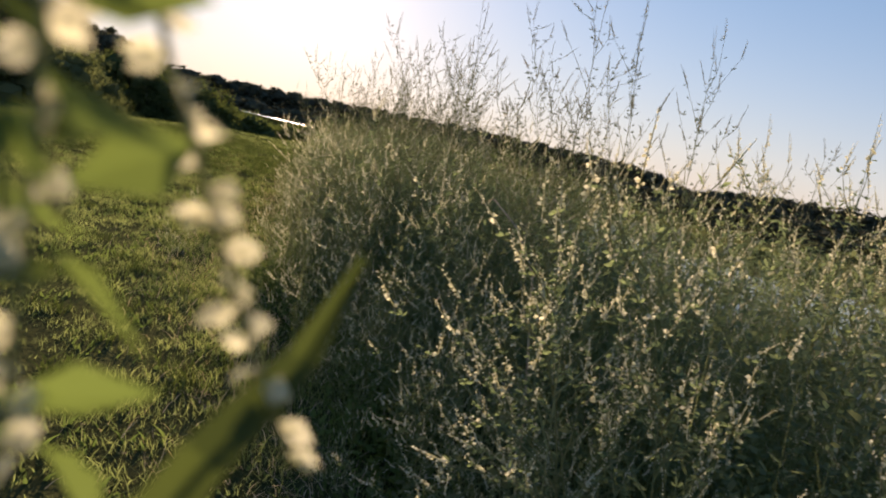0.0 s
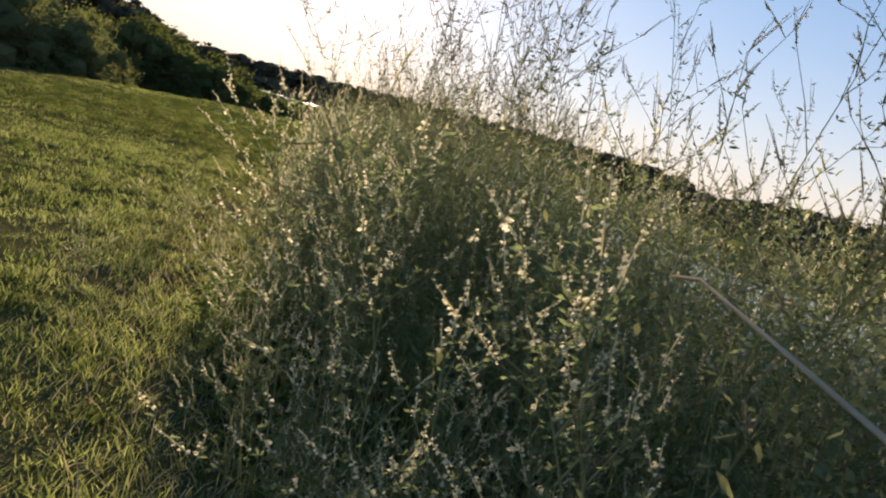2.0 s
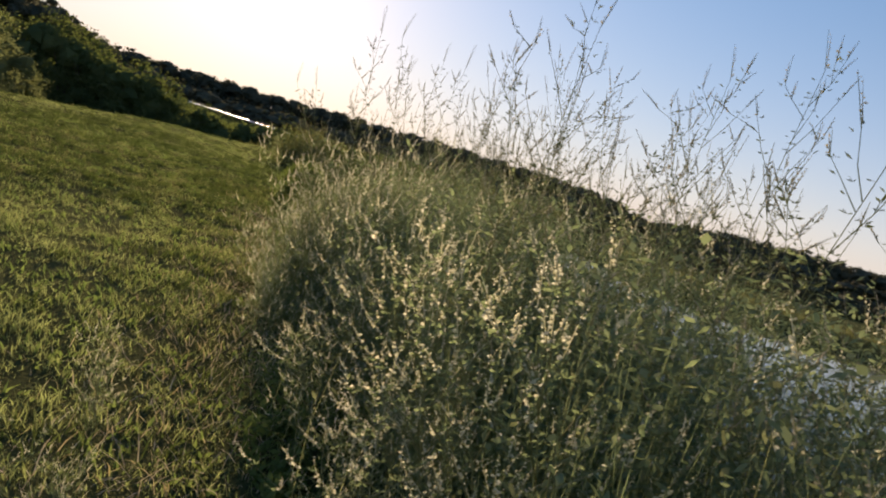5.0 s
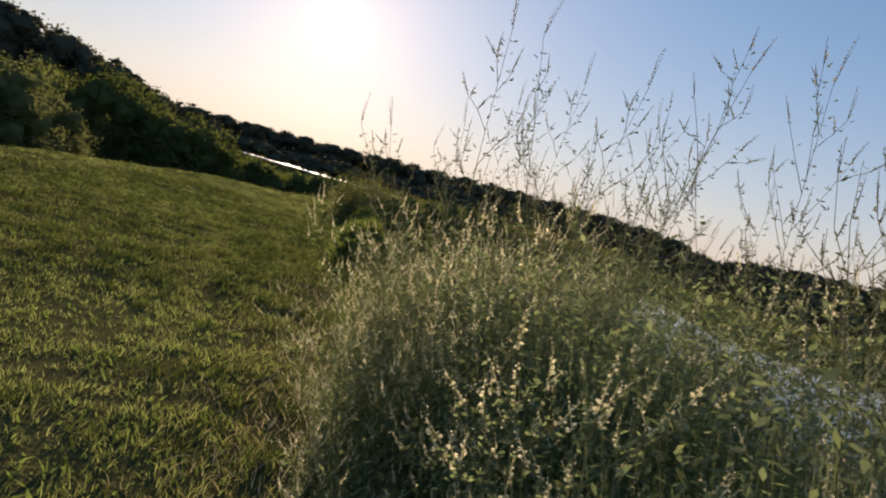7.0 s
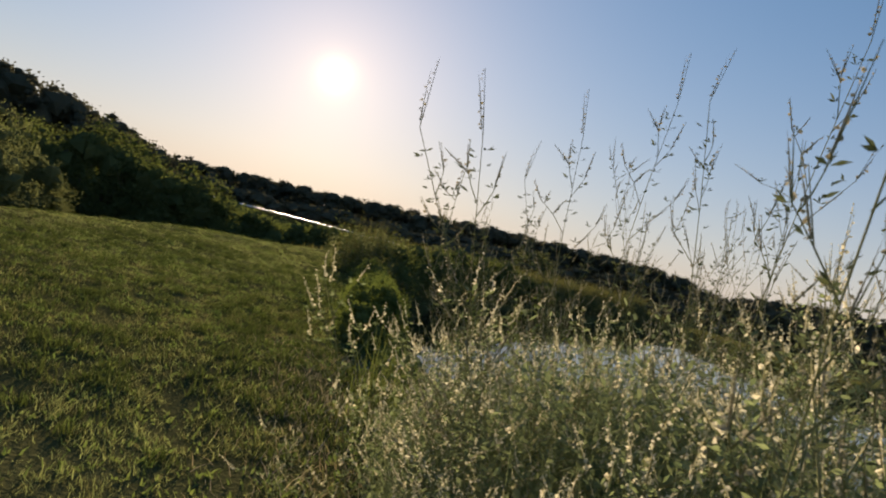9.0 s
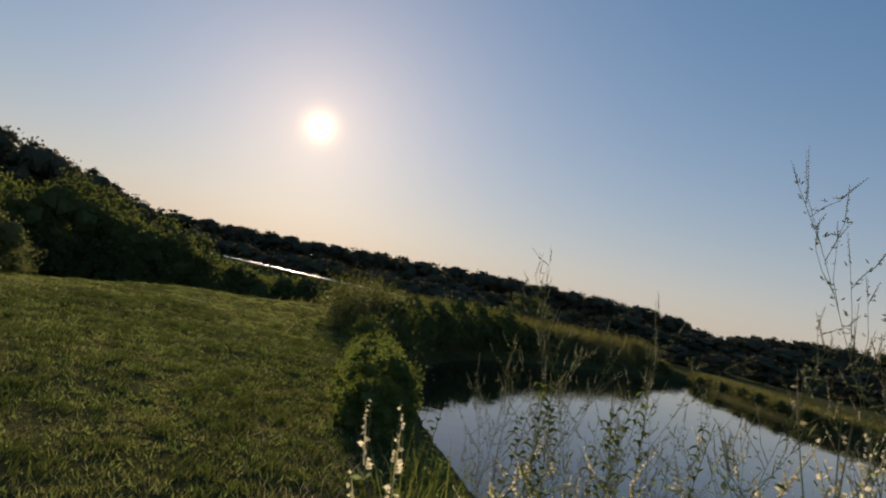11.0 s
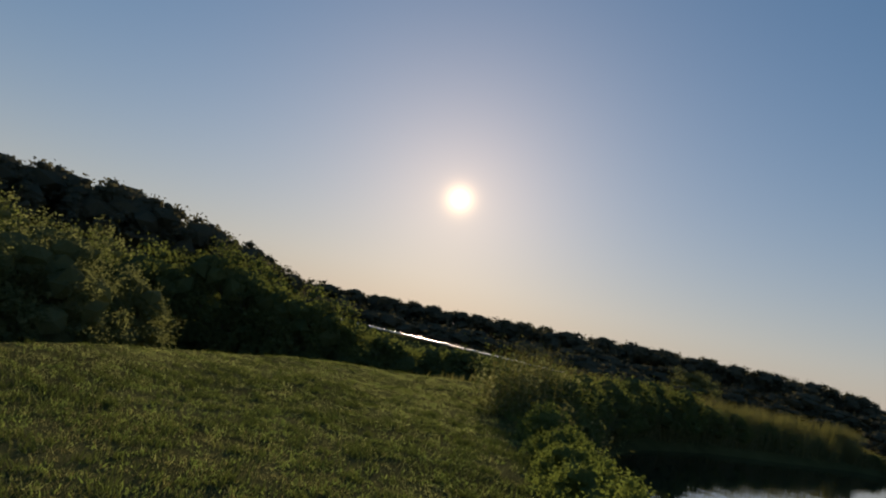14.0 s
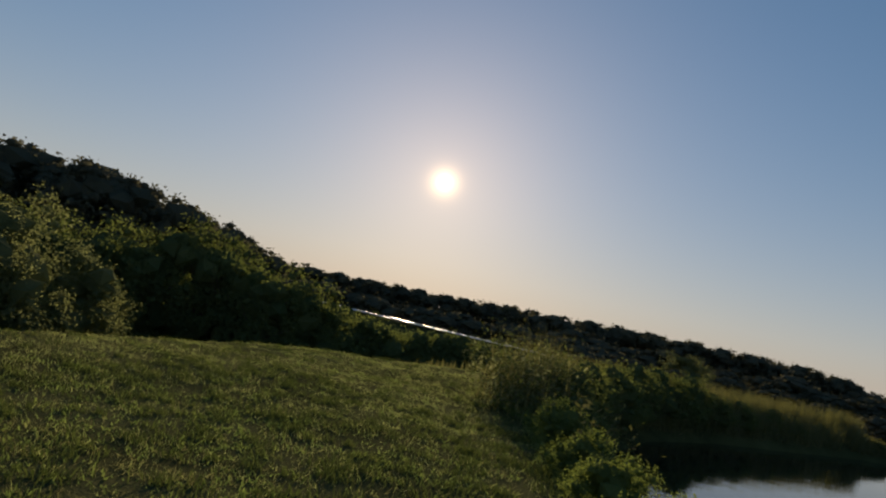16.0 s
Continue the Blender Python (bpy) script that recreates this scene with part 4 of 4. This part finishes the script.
def make_woods():
    kinds = [woody("woodland_tree", 31, 10, 6.0, 80, 11, 0.56, 0.22, M_TREE, "dark broadleaf tree at the wood's edge", "tree", "trees of the far wood", 0.04, 0.19, 0, 0.25, 0.45),
             woody("woodland_tree", 32, 9, 5.6, 80, 11, 0.54, 0.2, M_TREE, "dark rounded broadleaf tree in the wood", "tree", "trees of the far wood", 0.03, 0.19, 0, 0.25, 0.45),
             woody("woodland_tree", 33, 11, 6.2, 80, 11, 0.56, 0.24, M_TREE, "tall dark broadleaf tree in the wood", "tree", "trees of the far wood", 0.04, 0.19, 0, 0.25, 0.45),
             woody("scrub_bush", 34, 2.6, 2.0, 42, 10, 0.22, 0.06, M_TREE, "dark scrub bush at the foot of the wood", "bush", "scrub before the wood", 0.0, 0.24)]
    heights = [10, 9, 11, 2.6]
    random.seed(5)
    used = set()

    def plant(az, dist, top, wide=1.0, k=None):
        """A tree whose top stands that many degrees above the eye."""
        k = random.randrange(3) if k is None else k
        x, y = -3 - dist * math.sin(radians(az)), 6 + dist * math.cos(radians(az))
        h = 1.65 + dist * math.tan(radians(top)) - gz(x, y)
        s = h / heights[k] * 1.02
        put(kinds[k], k not in used, x, y, s * wide, None, s)
        used.add(k)
    # the near wood on the left, tall, ending where the view opens
    for row, dist in ((0, 100), (1, 112)):
        az = 29.8 + row
        while az < 75:
            az += 1.5 if az > 58 else 0
            top = float(np.interp(az, [29, 31.5, 34, 38.5, 42, 47, 51.5, 60, 75], [1.1, 2.2, 2.9, 4.0, 4.7, 4.9, 4.7, 5.0, 5.0]))
            plant(az, dist + rnd(-3, 3), top * rnd(0.95, 1.03), 1.0 + 0.15 * row)
            az += rnd(2.0, 2.6) + row * 0.6
    # the long far wood
    for row, dist in ((0, 160), (1, 172)):
        az = 33.0 - row * 0.7
        while az > -44:
            top = float(np.interp(az, [-44, -27, -20, -16.5, -15.3, -14, -12, -5, 0, 8, 15, 23, 30], [1.9, 1.7, 1.4, 0.95, 0.4, 1.0, 1.45, 1.8, 1.8, 1.66, 1.5, 1.42, 1.35]))
            plant(az, dist + rnd(-4, 4), top * rnd(0.92, 1.06) - 0.08 * row, 1.25 + 0.3 * row)
            az -= rnd(1.4, 1.9) + row * 0.8
    # scrub at the wood's foot
    for dist, first, lo, hi in ((88, 28.0, -0.3, 0.15), (64, 5.0, -0.75, -0.25), (120, 6.0, 0.1, 0.8)):
        az = first
        while az > (-44 if dist != 88 else 3):
            plant(az, dist + rnd(-3, 3), rnd(lo, hi), 1.8, 3)
            az -= rnd(1.9, 2.5) * (88 / dist if dist < 100 else 1.0)


make_woods()


def make_shrubs():
    kinds = [woody("shrub", 41, 2.2, 1.3, 84, 42, 0.095, 0.04, M_SHRUB, "dense green shrub at the lawn's edge", "shrub", "shrubs along the lawn", 0.0, 0.25, 14, 1.4, 0.3),
             woody("shrub", 42, 3.4, 1.7, 90, 44, 0.1, 0.06, M_SHRUB, "tall leafy shrub at the lawn's edge", "shrub", "shrubs along the lawn", 0.0, 0.22, 24, 1.5, 0.3),
             woody("shrub", 43, 1.4, 1.25, 60, 48, 0.09, 0.03, M_SHRUB, "low spreading shrub beside the pond", "shrub", "shrubs along the lawn", 0.0, 0.28, 10, 0.25, 0.3),
             woody("shrub", 44, 1.3, 0.8, 80, 100, 0.05, 0.02, M_BUSH, "small-leaved bush on the pond bank", "shrub", "bushes on the pond bank", 0.0, 0.26, 10),
             woody("shrub", 45, 2.8, 1.5, 120, 70, 0.075, 0.05, M_LIGHT, "light-leaved shrub at the lawn's rim", "shrub", "shrubs along the lawn", 0.0, 0.22, 44, 1.6, 0.3)]
    random.seed(8)
    used = set()

    def at(k, x, y, s=1.0, sz=None):
        put(kinds[k], k not in used, x, y, s, None, sz)
        used.add(k)
    # the hedge in the hollow behind the lawn's rim: distance, degrees left of +y and height of each top above the eye
    rim = [(30, 52.5, 0.9), (29, 49.5, 0.8), (31, 47.0, 0.3), (29, 44.5, 0.2), (30, 42.0, 0.5), (31, 39.5, 0.9), (31, 37.3, 1.7), (31, 35.0, 1.6), (31, 33.0, 1.0), (30, 30.8, -0.1),
           (31, 28.8, 0.1), (31, 27.0, -0.2), (32, 25.0, -1.4), (33, 23.0, -1.9), (33, 21.0, -2.1), (34, 19.0, -2.0), (34, 17.0, -1.9), (34, 15.0, -1.8), (33, 13.0, -1.7),
           (36, 51.0, 0.5), (36, 46.0, 0.6), (36, 40.5, 1.0), (36, 31.5, 0.6), (37, 24.0, -1.5), (37, 18.0, -1.7), (30, 56, 1.5), (30, 60, 2.0), (30, 64, 2.0), (38, 34.5, 1.5), (27, 47.6, -0.6)]
    for dist, az, top in rim:
        x, y = -3.2 - dist * math.sin(radians(az)), 8.7 + dist * math.cos(radians(az))
        z = 1.65 + dist * math.tan(radians(top)) - gz(x, y)
        k = 1 if top > 1.4 else 0 if top > -0.8 else 2
        h = (2.2, 3.4, 1.4)[k]
        at(k, x, y, max(z / h, 0.8) * rnd(0.8, 1.05), z / h * rnd(0.95, 1.05))
    # light-leaved shrubs nearer the start of the walk
    for x, y, h, w in [(-14.8, 19.4, 2.3, 0.8), (-15.4, 16.8, 2.8, 1.1), (-16.6, 20.6, 2.9, 1.0), (-16.5, 14.0, 3.0, 1.1), (-15.6, 22.4, 1.9, 0.7), (-15.0, 18.0, 1.9, 0.8)]:
        at(4, x, y, w, h / 2.8)
    # a rounded bush standing alone before the wood
    at(4, -1.2, 76, 1.5, 0.9)
    # pond-side bushes
    for k, x, y, s in [(3, -3.3, 14.2, 0.64), (3, -3.2, 13.3, 0.45), (3, -3.6, 15.3, 0.6), (3, -4.0, 17.2, 0.6), (3, -4.4, 19.2, 0.65), (3, -5.0, 21.5, 0.7),
                       (2, -5.2, 24.5, 0.7), (2, -5.6, 26.5, 0.8), (2, -6.6, 29.5, 0.7), (2, -5.6, 30, 0.95), (2, -5.0, 32.5, 1.0), (2, -4.6, 35, 1.08), (2, -3.4, 37.5, 1.08), (2, -2.6, 39.5, 1.0),
                       (2, -1.4, 41, 0.75), (2, -0.2, 42.6, 0.7), (2, 1.2, 44.6, 0.6), (2, 2.4, 46.2, 0.5), (2, 4.0, 48.6, 0.4), (2, 5.4, 50.4, 0.35),
                       # low row added on the right bank to stand in for its shaded face
                       (2, 7.4, 51.2, 0.3), (2, 9.3, 49.2, 0.3), (2, 9.8, 46.4, 0.32), (2, 10.2, 44.2, 0.3), (2, 10.4, 42.3, 0.34), (2, 10.8, 40.4, 0.3), (2, 11.3, 38.6, 0.34), (2, 12.1, 37.0, 0.3), (2, 13.4, 35.7, 0.34), (2, 15.4, 34.5, 0.3), (2, 17.4, 33.5, 0.34)]:
        at(k, x, y, s)


make_shrubs()


# ---- far bank: tall grass and reeds ----
def make_banks():
    r = np.random.default_rng(9)
    s = np.array(SHORE, float)
    pts = []
    for i in range(8, 22):
        a, b = s[i], s[i + 1]
        n = int(np.hypot(*(b - a)) * 260)
        t = r.uniform(0, 1, n)[:, None]
        e = b - a
        nrm = np.array([-e[1], e[0]]) / np.hypot(*e)
        pts.append(a + e * t + nrm * r.uniform(0.1, 3.2, n)[:, None])
    p = np.concatenate(pts)
    d = shore_distance(p[:, 0], p[:, 1])
    p = p[(d > 0.05) & ((p[:, 0] > edge_x(p[:, 1]) + 0.3) | (p[:, 1] > 34))]
    p = p[np.random.default_rng(20).uniform(0, 1, len(p)) < 0.16]
    hh = np.interp(p[:, 0], [-4, -1, 1, 5, 8, 14], [1.3, 1.25, 1.05, 0.75, 0.42, 0.36]) * (1 + 0.25 * np.sin(p[:, 0] * 1.3) * np.sin(p[:, 1] * 0.9 + 1))
    sprigs("bank_weeds", p, ground_z(p[:, 0], p[:, 1]) + hh, M_TALL, "tall pale weeds along the far pond bank", "weeds", 15, 0.09)
    # fine pale grass along the top of the bank
    g = np.random.default_rng(30)
    q = np.concatenate([s[i] + (s[i + 1] - s[i]) * g.uniform(0, 1, (2200, 1)) + g.uniform(0.4, 2.6, (2200, 1)) * np.array([-(s[i + 1] - s[i])[1], (s[i + 1] - s[i])[0]]) / np.hypot(*(s[i + 1] - s[i])) for i in range(10, 21)])
    q = q[shore_distance(q[:, 0], q[:, 1]) > 0.3]
    low = q[:, 0] > 6.5
    blades("bank_grass", q[~low], 0.7, 1.35, 0.012, 0.026, 0.45, M_TALL, "fine pale grass along the top of the pond bank", "grass", 31)
    blades("bank_grass", q[low], 0.25, 0.5, 0.012, 0.026, 0.5, M_TALL, "low pale grass on the far pond bank", "grass", 32)
    # the stand of tall dry weeds at the lawn's corner
    r = np.random.default_rng(21)
    q = np.stack([r.normal(-6.2, 0.7, 1300), r.normal(26.4, 1.5, 1300)], 1)
    q = q[q[:, 0] > edge_x(q[:, 1]) - 0.5]
    top = ground_z(q[:, 0], q[:, 1]) + 1.45 + 0.35 * np.sin(q[:, 0] * 4.1) * np.sin(q[:, 1] * 2.7) + 0.5 * r.uniform(0, 1, len(q)) ** 3
    sprigs("corner_weeds", q[::3], top[::3], M_TALL, "tall half-dry weeds at the lawn's corner", "weeds", 22, 0.07)
    sprigs("corner_weeds", q[1::3], top[1::3], M_SHRUB, "tall dark green weeds at the lawn's corner", "weeds", 23, 0.1)
    sprigs("corner_weeds", q[2::3], top[2::3] * 0.85, M_UNDER, "leafy weeds at the lawn's corner", "weeds", 27, 0.09)
    w = np.stack([r.normal(-6.1, 0.55, 260), r.normal(26.0, 1.2, 260)], 1)
    blades("corner_grass", w[w[:, 0] > edge_x(w[:, 1]) - 0.4], 1.0, 2.0, 0.01, 0.022, 0.3, M_TALL, "tall dry grass stems at the lawn's corner", "grass", 33)
    # rough grass behind the lawn and up to the wood
    p = scatter(15000, -34, -3, 33, 58, 16)
    d = shore_distance(p[:, 0], p[:, 1])
    p = p[d > 2]
    blades("rough_grass", p, 0.15, 0.45, 0.03, 0.07, 0.6, M_TALL, "rough uncut grass beyond the lawn", "grass", 17)


make_banks()


# ---- the pale path across the field ----
def make_strip():
    bm = bmesh.new()
    rows = []
    for i in range(25):
        az = 26.0 - i * 0.75
        dist = 60.0
        x, y = -2.5 - dist * math.sin(radians(az)), 6 + dist * math.cos(radians(az))
        z = 1.65 + dist * math.tan(radians(-0.95 - 0.02 * (27 - az)))
        ux, uy = -math.sin(radians(az)), math.cos(radians(az))
        rows.append([bm.verts.new((x + ux * k, y + uy * k, z + dz)) for k, dz in ((-0.1, -0.12), (0, 0), (0.24, 0.003), (0.34, -0.12))])
    for a, b in zip(rows[:-1], rows[1:]):
        for j in range(3):
            bm.faces.new((a[j], b[j], b[j + 1], a[j + 1]))
    bmesh.ops.recalc_face_normals(bm, faces=bm.faces)
    me = bpy.data.meshes.new("path")
    bm.to_mesh(me)
    bm.free()
    me.materials.append(M_PATH)
    tagged(new("path", me), "pale paved path on a low bank, shining in the sun", "path", kind="structure")


make_strip()
